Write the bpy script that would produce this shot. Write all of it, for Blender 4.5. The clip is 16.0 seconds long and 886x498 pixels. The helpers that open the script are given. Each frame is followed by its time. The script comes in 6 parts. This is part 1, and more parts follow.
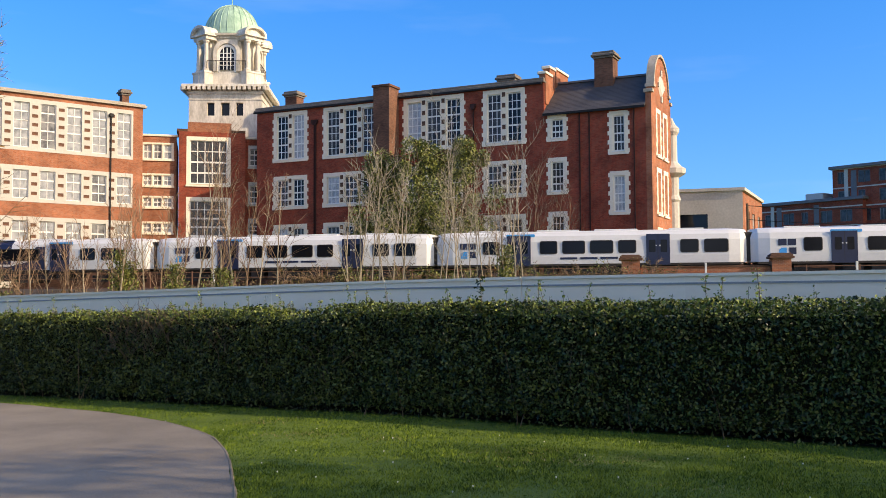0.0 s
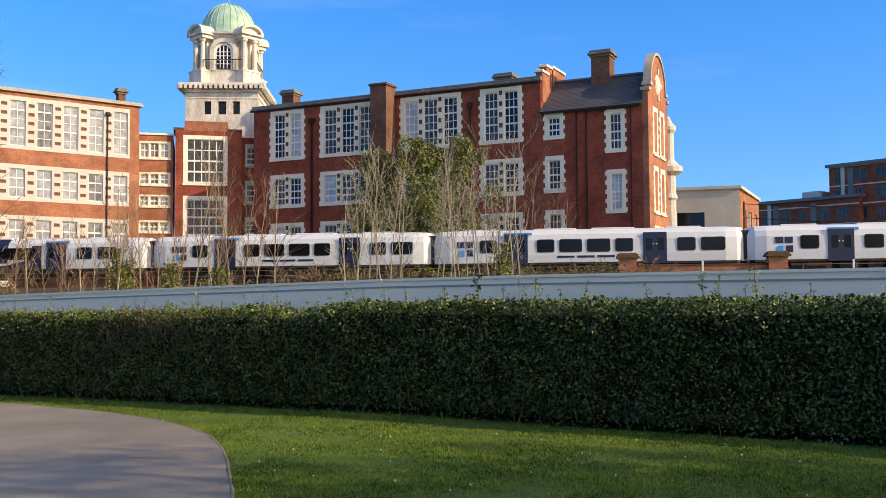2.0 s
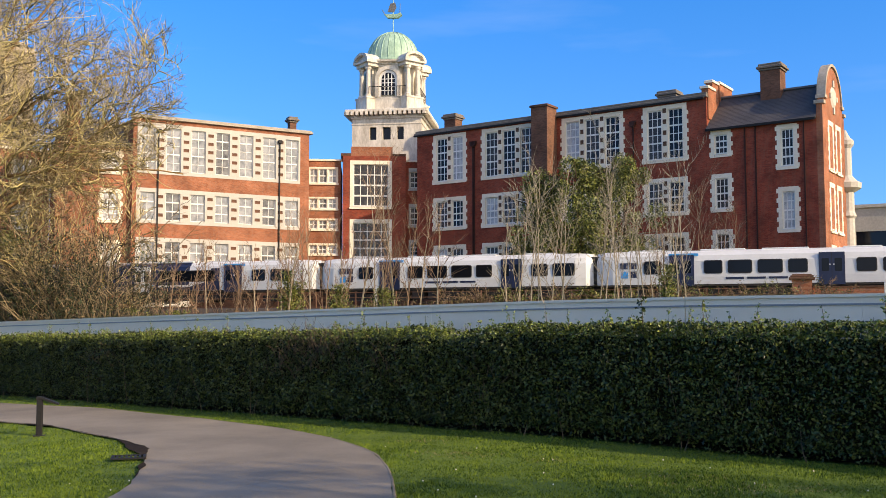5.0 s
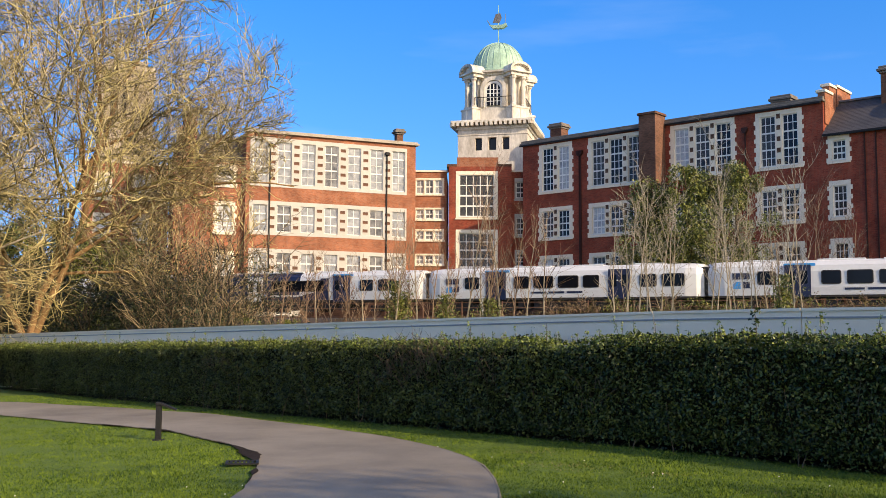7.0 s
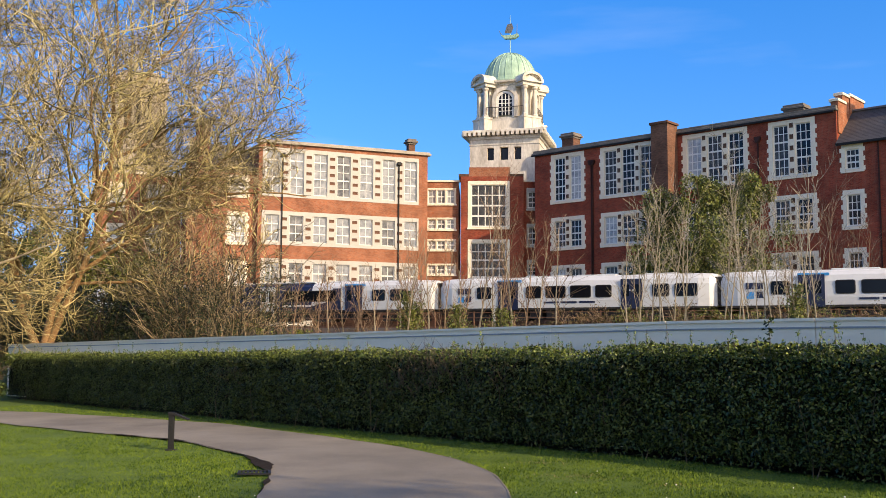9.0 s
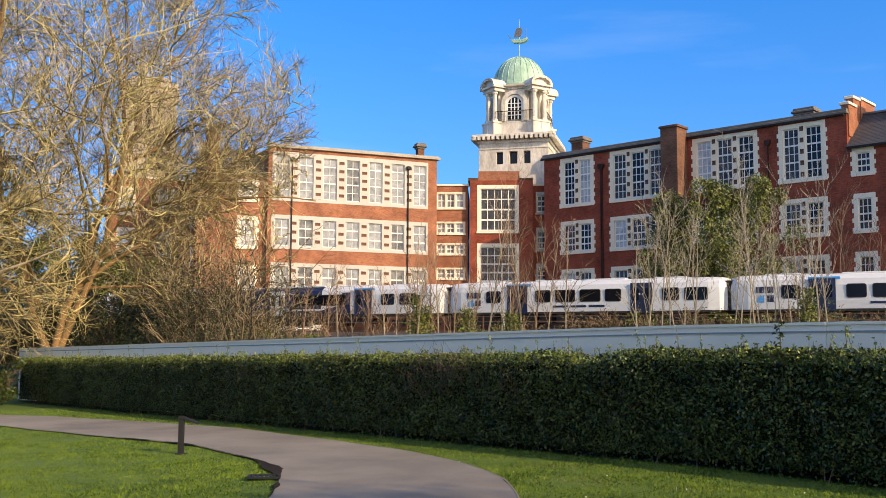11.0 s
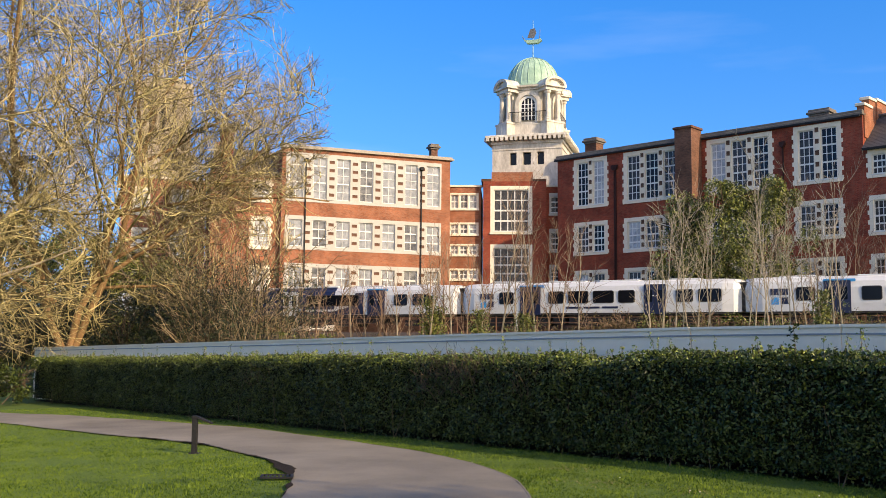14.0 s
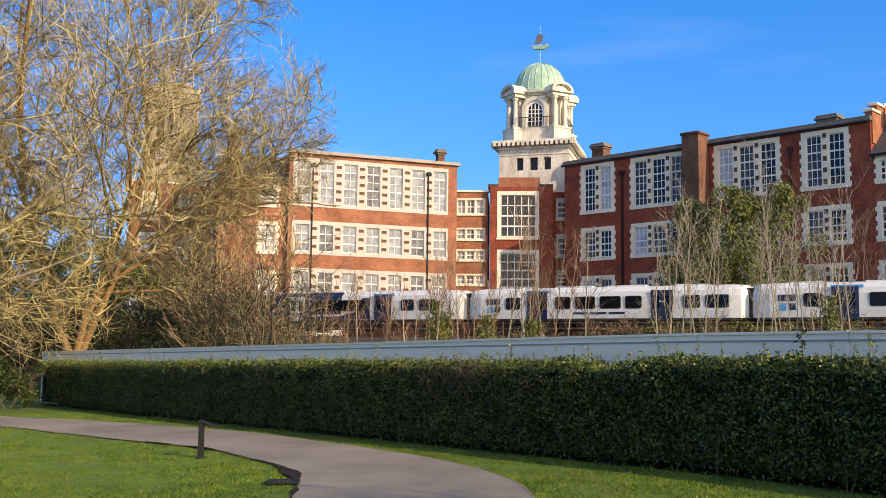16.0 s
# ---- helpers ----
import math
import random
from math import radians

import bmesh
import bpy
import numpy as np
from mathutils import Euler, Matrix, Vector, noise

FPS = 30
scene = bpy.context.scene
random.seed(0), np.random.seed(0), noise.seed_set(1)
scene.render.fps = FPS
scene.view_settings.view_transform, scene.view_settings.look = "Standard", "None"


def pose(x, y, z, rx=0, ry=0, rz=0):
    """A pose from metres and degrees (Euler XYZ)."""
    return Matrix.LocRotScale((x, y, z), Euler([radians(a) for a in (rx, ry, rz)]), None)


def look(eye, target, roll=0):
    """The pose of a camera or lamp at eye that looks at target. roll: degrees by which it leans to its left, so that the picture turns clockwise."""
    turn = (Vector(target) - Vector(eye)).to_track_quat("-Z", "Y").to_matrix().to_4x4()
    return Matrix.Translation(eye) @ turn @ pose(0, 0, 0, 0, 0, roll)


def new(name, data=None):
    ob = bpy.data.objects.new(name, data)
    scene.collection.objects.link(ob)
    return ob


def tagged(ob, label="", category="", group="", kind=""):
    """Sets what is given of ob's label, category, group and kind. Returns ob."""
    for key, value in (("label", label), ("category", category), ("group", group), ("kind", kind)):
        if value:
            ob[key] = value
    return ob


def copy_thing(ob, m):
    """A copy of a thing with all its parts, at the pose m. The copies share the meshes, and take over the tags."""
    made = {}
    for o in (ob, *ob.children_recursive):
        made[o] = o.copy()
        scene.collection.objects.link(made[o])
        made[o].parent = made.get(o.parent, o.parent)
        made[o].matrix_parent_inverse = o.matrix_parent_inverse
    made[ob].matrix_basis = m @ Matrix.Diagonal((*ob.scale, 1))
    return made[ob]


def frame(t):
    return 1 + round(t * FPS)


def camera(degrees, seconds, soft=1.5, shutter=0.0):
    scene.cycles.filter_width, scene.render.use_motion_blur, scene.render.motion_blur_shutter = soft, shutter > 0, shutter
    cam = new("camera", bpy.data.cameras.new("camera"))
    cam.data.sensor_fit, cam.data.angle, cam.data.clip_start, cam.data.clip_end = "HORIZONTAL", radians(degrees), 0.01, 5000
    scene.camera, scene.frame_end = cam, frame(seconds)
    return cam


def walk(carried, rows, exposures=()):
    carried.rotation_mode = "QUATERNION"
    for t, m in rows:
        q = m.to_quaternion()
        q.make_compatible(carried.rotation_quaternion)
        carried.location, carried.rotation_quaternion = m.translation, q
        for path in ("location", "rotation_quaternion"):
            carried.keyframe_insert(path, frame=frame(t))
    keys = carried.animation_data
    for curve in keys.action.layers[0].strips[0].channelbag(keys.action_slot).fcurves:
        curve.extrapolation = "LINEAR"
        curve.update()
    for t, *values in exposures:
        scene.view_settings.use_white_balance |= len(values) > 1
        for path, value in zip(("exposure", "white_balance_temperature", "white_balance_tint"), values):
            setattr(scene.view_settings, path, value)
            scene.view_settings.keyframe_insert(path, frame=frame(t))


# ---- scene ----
# camera: one standing viewer who pans to the left
EYE = 1.7
cam = camera(49.0, 16.0, soft=0.6)
PATH = [(0, -0.05, 2.92, 0.30), (0.5, -0.62, 2.95, 0.29), (1, -0.55, 2.93, 0.29), (1.5, -0.39, 2.89, 0.33), (2, -0.22, 2.83, 0.39),
        (2.5, -0.01, 2.82, 0.40), (3, 0.24, 2.85, 0.51), (3.5, 0.58, 3.10, 0.55), (4, 1.94, 3.62, 0.53), (4.5, 5.00, 3.89, 0.31),
        (5, 9.29, 4.13, 0.05), (5.2, 11.13, 4.24, -0.05), (5.6, 13.4, 4.40, -0.12), (6.2, 14.9, 4.58, -0.20), (7.3, 15.71, 4.78, -0.25),
        (7.5, 15.84, 4.83, -0.23), (8, 16.00, 5.00, -0.23), (8.5, 16.13, 5.18, -0.26), (9, 16.26, 5.30, -0.27), (11.5, 16.96, 5.54, -0.30),
        (12, 17.11, 5.49, -0.34), (12.5, 17.26, 5.49, -0.36), (13, 17.40, 5.49, -0.43), (13.5, 17.50, 5.54, -0.46), (14, 17.59, 5.58, -0.50),
        (14.5, 17.69, 5.64, -0.53), (15, 17.78, 5.70, -0.60), (15.5, 17.89, 5.78, -0.65), (16, 17.99, 5.88, -0.65)]
walk(cam, [(t, pose(0, 0, EYE, 90 + pitch, 0, yaw) @ pose(0, 0, 0, 0, 0, -roll)) for t, yaw, pitch, roll in PATH], exposures=[(0, 1.20, 9000, 13), (16, 1.20, 9000, 13)])

# daylight: a low sun from the right, clear sky
SUN = Vector((0.92, -0.39, 0.0)).normalized()
SUN_ELEVATION = 25
world = bpy.data.worlds.new("sky")
scene.world = world
world.use_nodes = True
wn, wl = world.node_tree.nodes, world.node_tree.links
sky = wn.new("ShaderNodeTexSky")
sky.sky_type, sky.sun_disc = "NISHITA", False
sky.sun_elevation, sky.sun_rotation = radians(SUN_ELEVATION), math.atan2(SUN.x, SUN.y)
sky.air_density, sky.dust_density, sky.ozone_density = 1.0, 0.0, 3.2
deep = wn.new("ShaderNodeHueSaturation")
deep.inputs["Hue"].default_value = 0.517
wn["Background"].inputs[1].default_value = 0.15
wl.new(sky.outputs[0], deep.inputs["Color"])
# the clear winter sky pales little towards the horizon
flat = wn.new("ShaderNodeMapping")
flat.inputs["Location"].default_value, flat.inputs["Scale"].default_value = (0, 0, 0.17), (1, 1, 0.66)
sco = wn.new("ShaderNodeTexCoord")
wl.new(sco.outputs["Generated"], flat.inputs[0])
wl.new(flat.outputs[0], sky.inputs["Vector"])
# deepest blue away from the sun, pale and hazy on the sun's side
toward, haze = wn.new("ShaderNodeVectorMath"), wn.new("ShaderNodeMapRange")
toward.operation, toward.inputs[1].default_value = "DOT_PRODUCT", SUN
haze.interpolation_type = "SMOOTHSTEP"
haze.inputs[1].default_value, haze.inputs[2].default_value, haze.inputs[3].default_value, haze.inputs[4].default_value = 0.02, 0.5, 1.42, 0.5
wl.new(sco.outputs["Generated"], toward.inputs[0])
wl.new(toward.outputs["Value"], haze.inputs[0])
wl.new(haze.outputs[0], deep.inputs["Saturation"])
# faint streaks of high cloud
wco, wmap, wno, wramp, wmix = (wn.new("ShaderNode" + k) for k in ("TexCoord", "Mapping", "TexNoise", "MapRange", "MixRGB"))
wmap.inputs["Scale"].default_value = (1.5, 1.5, 9.0)
wno.inputs["Scale"].default_value, wno.inputs["Detail"].default_value = 2.2, 7
wramp.inputs[1].default_value, wramp.inputs[2].default_value, wramp.inputs[4].default_value = 0.58, 0.9, 0.07
wl.new(wco.outputs["Generated"], wmap.inputs[0])
wl.new(wmap.outputs[0], wno.inputs["Vector"])
wl.new(wno.outputs["Fac"], wramp.inputs[0])
wl.new(wramp.outputs[0], wmix.inputs[0])
wl.new(deep.outputs[0], wmix.inputs[1])
wmix.inputs[2].default_value = (5.0, 5.5, 6.0, 1)
wl.new(wmix.outputs[0], wn["Background"].inputs[0])
sun = new("sun", bpy.data.lights.new("sun", "SUN"))
sun.data.energy, sun.data.angle, sun.data.color = 2.2, radians(0.53), (1.0, 0.92, 0.83)
sun.matrix_world = look((0, 0, 60), Vector((0, 0, 60)) - (SUN * math.cos(radians(SUN_ELEVATION)) + Vector((0, 0, math.sin(radians(SUN_ELEVATION))))))


# ---- materials ----
def material(name, dark, light, rough=0.8, scale=4.0, fine=40.0, bump=0.15, metal=0.0, spec=0.4, island=0.0, stain=0.5, detail=6.0, obj_random=0.0, stretch=1.0):
    """Two-scale variation between two colours, with fine relief."""
    m = bpy.data.materials.new(name)
    m.use_nodes = True
    n, l = m.node_tree.nodes, m.node_tree.links
    b = n["Principled BSDF"]
    co = n.new("ShaderNodeTexCoord")
    a1, a2 = n.new("ShaderNodeTexNoise"), n.new("ShaderNodeTexNoise")
    for a, s in ((a1, scale), (a2, fine)):
        a.inputs["Scale"].default_value, a.inputs["Detail"].default_value, a.inputs["Roughness"].default_value = s, detail, 0.6
        mp = n.new("ShaderNodeMapping")
        mp.inputs["Scale"].default_value = (1, 1, stretch)
        l.new(co.outputs["Object"], mp.inputs[0])
        l.new(mp.outputs[0], a.inputs["Vector"])
    mix = n.new("ShaderNodeMath")
    mix.operation = "MULTIPLY_ADD"
    mix.inputs[1].default_value = stain
    l.new(a1.outputs["Fac"], mix.inputs[0])
    sc = n.new("ShaderNodeMath")
    sc.operation, sc.inputs[1].default_value = "MULTIPLY", 1 - stain
    l.new(a2.outputs["Fac"], sc.inputs[0])
    l.new(sc.outputs[0], mix.inputs[2])
    fac = mix.outputs[0]
    if island or obj_random:
        src = n.new("ShaderNodeNewGeometry").outputs["Random Per Island"] if island else n.new("ShaderNodeObjectInfo").outputs["Random"]
        k = n.new("ShaderNodeMapRange")
        k.inputs[3].default_value, k.inputs[4].default_value = -max(island, obj_random), max(island, obj_random)
        l.new(src, k.inputs[0])
        ad = n.new("ShaderNodeMath")
        l.new(fac, ad.inputs[0])
        l.new(k.outputs[0], ad.inputs[1])
        fac = ad.outputs[0]
    ramp = n.new("ShaderNodeValToRGB")
    ramp.color_ramp.elements[0].position, ramp.color_ramp.elements[1].position = 0.32, 0.68
    ramp.color_ramp.elements[0].color, ramp.color_ramp.elements[1].color = (*dark, 1), (*light, 1)
    l.new(fac, ramp.inputs[0])
    l.new(ramp.outputs[0], b.inputs["Base Color"])
    b.inputs["Roughness"].default_value, b.inputs["Metallic"].default_value = rough, metal
    b.inputs["Specular IOR Level"].default_value = spec
    if bump:
        bp = n.new("ShaderNodeBump")
        bp.inputs["Strength"].default_value, bp.inputs["Distance"].default_value = bump, 0.02
        l.new(a2.outputs["Fac"], bp.inputs["Height"])
        l.new(bp.outputs[0], b.inputs["Normal"])
    return m


def brickwork(name, dark, light, mortar):
    """Brick courses 75 mm high, weathered over metres."""
    m = bpy.data.materials.new(name)
    m.use_nodes = True
    n, l = m.node_tree.nodes, m.node_tree.links
    b = n["Principled BSDF"]
    co = n.new("ShaderNodeTexCoord")
    sep, cmb, add = n.new("ShaderNodeSeparateXYZ"), n.new("ShaderNodeCombineXYZ"), n.new("ShaderNodeMath")
    l.new(co.outputs["Object"], sep.inputs[0])
    l.new(sep.outputs[0], add.inputs[0])
    l.new(sep.outputs[1], add.inputs[1])
    l.new(add.outputs[0], cmb.inputs[0])
    l.new(sep.outputs[2], cmb.inputs[1])
    br = n.new("ShaderNodeTexBrick")
    br.inputs["Scale"].default_value = 1.0
    br.inputs["Brick Width"].default_value, br.inputs["Row Height"].default_value, br.inputs["Mortar Size"].default_value = 0.225, 0.075, 0.006
    br.inputs["Color1"].default_value, br.inputs["Color2"].default_value, br.inputs["Mortar"].default_value = (*dark, 1), (*light, 1), (*mortar, 1)
    l.new(cmb.outputs[0], br.inputs["Vector"])
    no = n.new("ShaderNodeTexNoise")
    no.inputs["Scale"].default_value, no.inputs["Detail"].default_value, no.inputs["Roughness"].default_value = 0.6, 10, 0.62
    l.new(co.outputs["Object"], no.inputs["Vector"])
    mr = n.new("ShaderNodeMapRange")
    mr.inputs[1].default_value, mr.inputs[2].default_value, mr.inputs[3].default_value, mr.inputs[4].default_value = 0.3, 0.7, 0.58, 1.38
    l.new(no.outputs["Fac"], mr.inputs[0])
    mu = n.new("ShaderNodeVectorMath")
    mu.operation = "MULTIPLY"
    l.new(br.outputs["Color"], mu.inputs[0])
    l.new(mr.outputs[0], mu.inputs[1])
    l.new(mu.outputs[0], b.inputs["Base Color"])
    b.inputs["Roughness"].default_value, b.inputs["Specular IOR Level"].default_value = 0.9, 0.25
    return m


def glass(name, tint=(0.010, 0.012, 0.016), rough=0.04):
    m = bpy.data.materials.new(name)
    m.use_nodes = True
    b = m.node_tree.nodes["Principled BSDF"]
    b.inputs["Base Color"].default_value, b.inputs["Roughness"].default_value = (*tint, 1), rough
    b.inputs["Specular IOR Level"].default_value = 0.3
    return m


# the orange copy carries the sun's warmth on lit walls, red the shaded ones
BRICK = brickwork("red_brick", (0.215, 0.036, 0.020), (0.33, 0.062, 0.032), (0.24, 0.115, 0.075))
BRICK_SUN_ORANGE = brickwork("sunlit_orange_brick", (0.27, 0.085, 0.042), (0.39, 0.135, 0.066), (0.32, 0.21, 0.15))
BRICK_BROWN = brickwork("weathered_brown_brick", (0.115, 0.052, 0.033), (0.20, 0.090, 0.055), (0.15, 0.095, 0.068))
BRICK_DARK = brickwork("brown_brick", (0.085, 0.04, 0.024), (0.15, 0.07, 0.04), (0.12, 0.08, 0.055))
STONE = material("portland_stone", (0.76, 0.64, 0.47), (0.90, 0.80, 0.64), 0.85, 0.5, 6, 0.2)
TOWER_STONE = material("weathered_cream_stone", (0.36, 0.31, 0.24), (0.86, 0.79, 0.68), 0.85, 0.9, 6, 0.3, stain=0.6, stretch=0.35)
WEATHERED_AND_SHADOW = material("sooty_weathered_and_shadow_stone", (0.10, 0.085, 0.07), (0.24, 0.20, 0.16), 0.9, 1.2, 8, 0.3)
COPING = material("tan_coping", (0.28, 0.235, 0.18), (0.50, 0.43, 0.34), 0.9, 1.0, 8, 0.2)
FAR_STONE = material("dull_buff_stone", (0.33, 0.26, 0.18), (0.62, 0.51, 0.38), 0.9, 0.7, 4, 0.3)
RENDER = material("pale_cement_panels", (0.44, 0.41, 0.355), (0.58, 0.545, 0.48), 0.85, 0.4, 8, 0.1)
PAINT = material("white_window_paint", (0.68, 0.65, 0.59), (0.80, 0.77, 0.71), 0.5, 1, 20, 0.05)
PANE = glass("window_glass")
TRAIN_GLASS = glass("tinted_train_glass", (0.006, 0.007, 0.010), 0.12)
TRAIN_GLASS.node_tree.nodes["Principled BSDF"].inputs["Specular IOR Level"].default_value = 0.2
SLATE = material("roof_slate", (0.045, 0.042, 0.042), (0.10, 0.09, 0.085), 0.7, 0.6, 9, 0.3)
LEAD = material("lead_flashing", (0.10, 0.10, 0.105), (0.17, 0.17, 0.175), 0.6, 1, 12, 0.2)
COPPER = material("verdigris_copper", (0.17, 0.31, 0.22), (0.46, 0.64, 0.48), 0.6, 1.6, 6.0, 0.2, stain=0.6, stretch=0.18)
IRON = material("black_iron", (0.010, 0.010, 0.010), (0.026, 0.025, 0.024), 0.6, 2, 30, 0.1, spec=0.2)
PIPE = material("red_brown_pipe_paint", (0.035, 0.014, 0.010), (0.07, 0.026, 0.018), 0.6, 2, 20, 0.1, spec=0.2)
CONCRETE = material("stained_concrete", (0.38, 0.35, 0.30), (0.60, 0.56, 0.49), 0.9, 0.35, 5, 0.2)
HOARDING = material("pale_grey_painted_boards", (0.80, 0.685, 0.52), (0.87, 0.75, 0.575), 0.65, 0.5, 12, 0.05, stain=0.8, stretch=0.4)
HOARD_TRIM = material("darker_grey_trim", (0.22, 0.24, 0.25), (0.28, 0.30, 0.31), 0.6, 1, 20, 0.05)
WHITE = material("train_white_paint", (0.62, 0.615, 0.58), (0.70, 0.695, 0.66), 0.3, 0.7, 5, 0.02, spec=0.5)
NAVY = material("train_navy_paint", (0.010, 0.016, 0.045), (0.018, 0.027, 0.065), 0.3, 0.7, 5, 0.02)
BLUE = material("train_bright_blue_paint", (0.015, 0.27, 0.62), (0.025, 0.34, 0.70), 0.35, 0.7, 5, 0.02)
YELLOW = material("train_yellow_paint", (0.75, 0.55, 0.02), (0.85, 0.65, 0.04), 0.4, 0.7, 5, 0.02)
UNDER = material("dirty_black_underframe", (0.012, 0.011, 0.010), (0.05, 0.042, 0.035), 0.8, 1.5, 9, 0.3)
BALLAST = material("brown_ballast", (0.03, 0.022, 0.017), (0.10, 0.075, 0.055), 0.95, 1.2, 11, 0.8)
RUST = material("rusty_steel_rail", (0.12, 0.055, 0.03), (0.2, 0.1, 0.06), 0.7, 1, 8, 0.3)
TARMAC = material("worn_pinkish_tarmac", (0.135, 0.112, 0.083), (0.33, 0.277, 0.205), 0.9, 0.38, 50, 0.35, stain=0.72)
EDGING = material("concrete_path_edging", (0.17, 0.135, 0.09), (0.34, 0.28, 0.20), 0.95, 2, 30, 0.4, spec=0.05)
SOIL = material("bare_dark_soil", (0.014, 0.010, 0.007), (0.045, 0.033, 0.023), 0.95, 2.5, 30, 0.6, spec=0.1)
TURF = material("lawn_turf", (0.040, 0.085, 0.007), (0.115, 0.175, 0.021), 0.9, 0.5, 25, 0.6, stain=0.45)
BLADE = material("grass_blades", (0.022, 0.058, 0.004), (0.185, 0.255, 0.034), 0.85, 1.3, 6, 0, island=0.22, stain=0.6, spec=0.12)
LEAF = material("hedge_leaves", (0.011, 0.021, 0.003), (0.086, 0.110, 0.025), 0.42, 0.9, 5, 0, island=0.34, spec=0.3)
LEAF_YOUNG_SUNLIT = material("yellow_green_shoots_and_sunlit_top", (0.085, 0.125, 0.016), (0.25, 0.29, 0.06), 0.45, 0.8, 6, 0, island=0.25)
IVY = material("ivy_leaves", (0.034, 0.052, 0.010), (0.23, 0.24, 0.055), 0.45, 0.5, 3, 0, island=0.28)
TWIG = material("brown_twigs", (0.06, 0.04, 0.025), (0.14, 0.10, 0.06), 0.9, 2, 20, 0.2)
BIRCH = material("pale_birch_bark", (0.20, 0.155, 0.10), (0.46, 0.385, 0.28), 0.85, 1.2, 9, 0.3, stain=0.35)
REDTWIG = material("reddish_brown_twigs", (0.13, 0.078, 0.048), (0.36, 0.235, 0.145), 0.9, 1, 9, 0.1, island=0.2)
WILLOW = material("olive_yellow_twigs", (0.11, 0.082, 0.038), (0.56, 0.445, 0.20), 0.85, 0.35, 5, 0.1, island=0.34)
GREYTWIG = material("grey_brown_fine_twigs", (0.085, 0.066, 0.045), (0.46, 0.37, 0.225), 0.9, 0.3, 4, 0, island=0.34)
LICHEN = material("lichen_covered_boughs", (0.14, 0.11, 0.045), (0.56, 0.465, 0.205), 0.9, 1.2, 9, 0.3, island=0.3)
WILLOW_BARK = material("orange_brown_bark", (0.16, 0.085, 0.035), (0.34, 0.20, 0.09), 0.9, 1.5, 12, 0.5)


# ---- geometry helpers ----
def mesh_of(name, verts, faces, mat, smooth=False):
    me = bpy.data.meshes.new(name)
    me.from_pydata(verts, [], faces)
    me.materials.append(mat)
    if smooth:
        me.polygons.foreach_set("use_smooth", [True] * len(me.polygons))
    me.update()
    return me


def part(name, geo, mat, parent=None, label="", m=None, smooth=False):
    """Link a Geo, or a mesh, as one object under a thing."""
    me = geo if isinstance(geo, bpy.types.Mesh) else mesh_of(name, geo.v, geo.f, mat, smooth)
    ob = new(name, me)
    if parent is not None:
        ob.parent = parent
    if m is not None:
        ob.matrix_basis = m
    if label:
        ob["label"] = label
    return ob


def thing(name, m, label, category, group="", kind=""):
    ob = new(name)
    ob.matrix_basis = m
    return tagged(ob, label, category, group, kind)


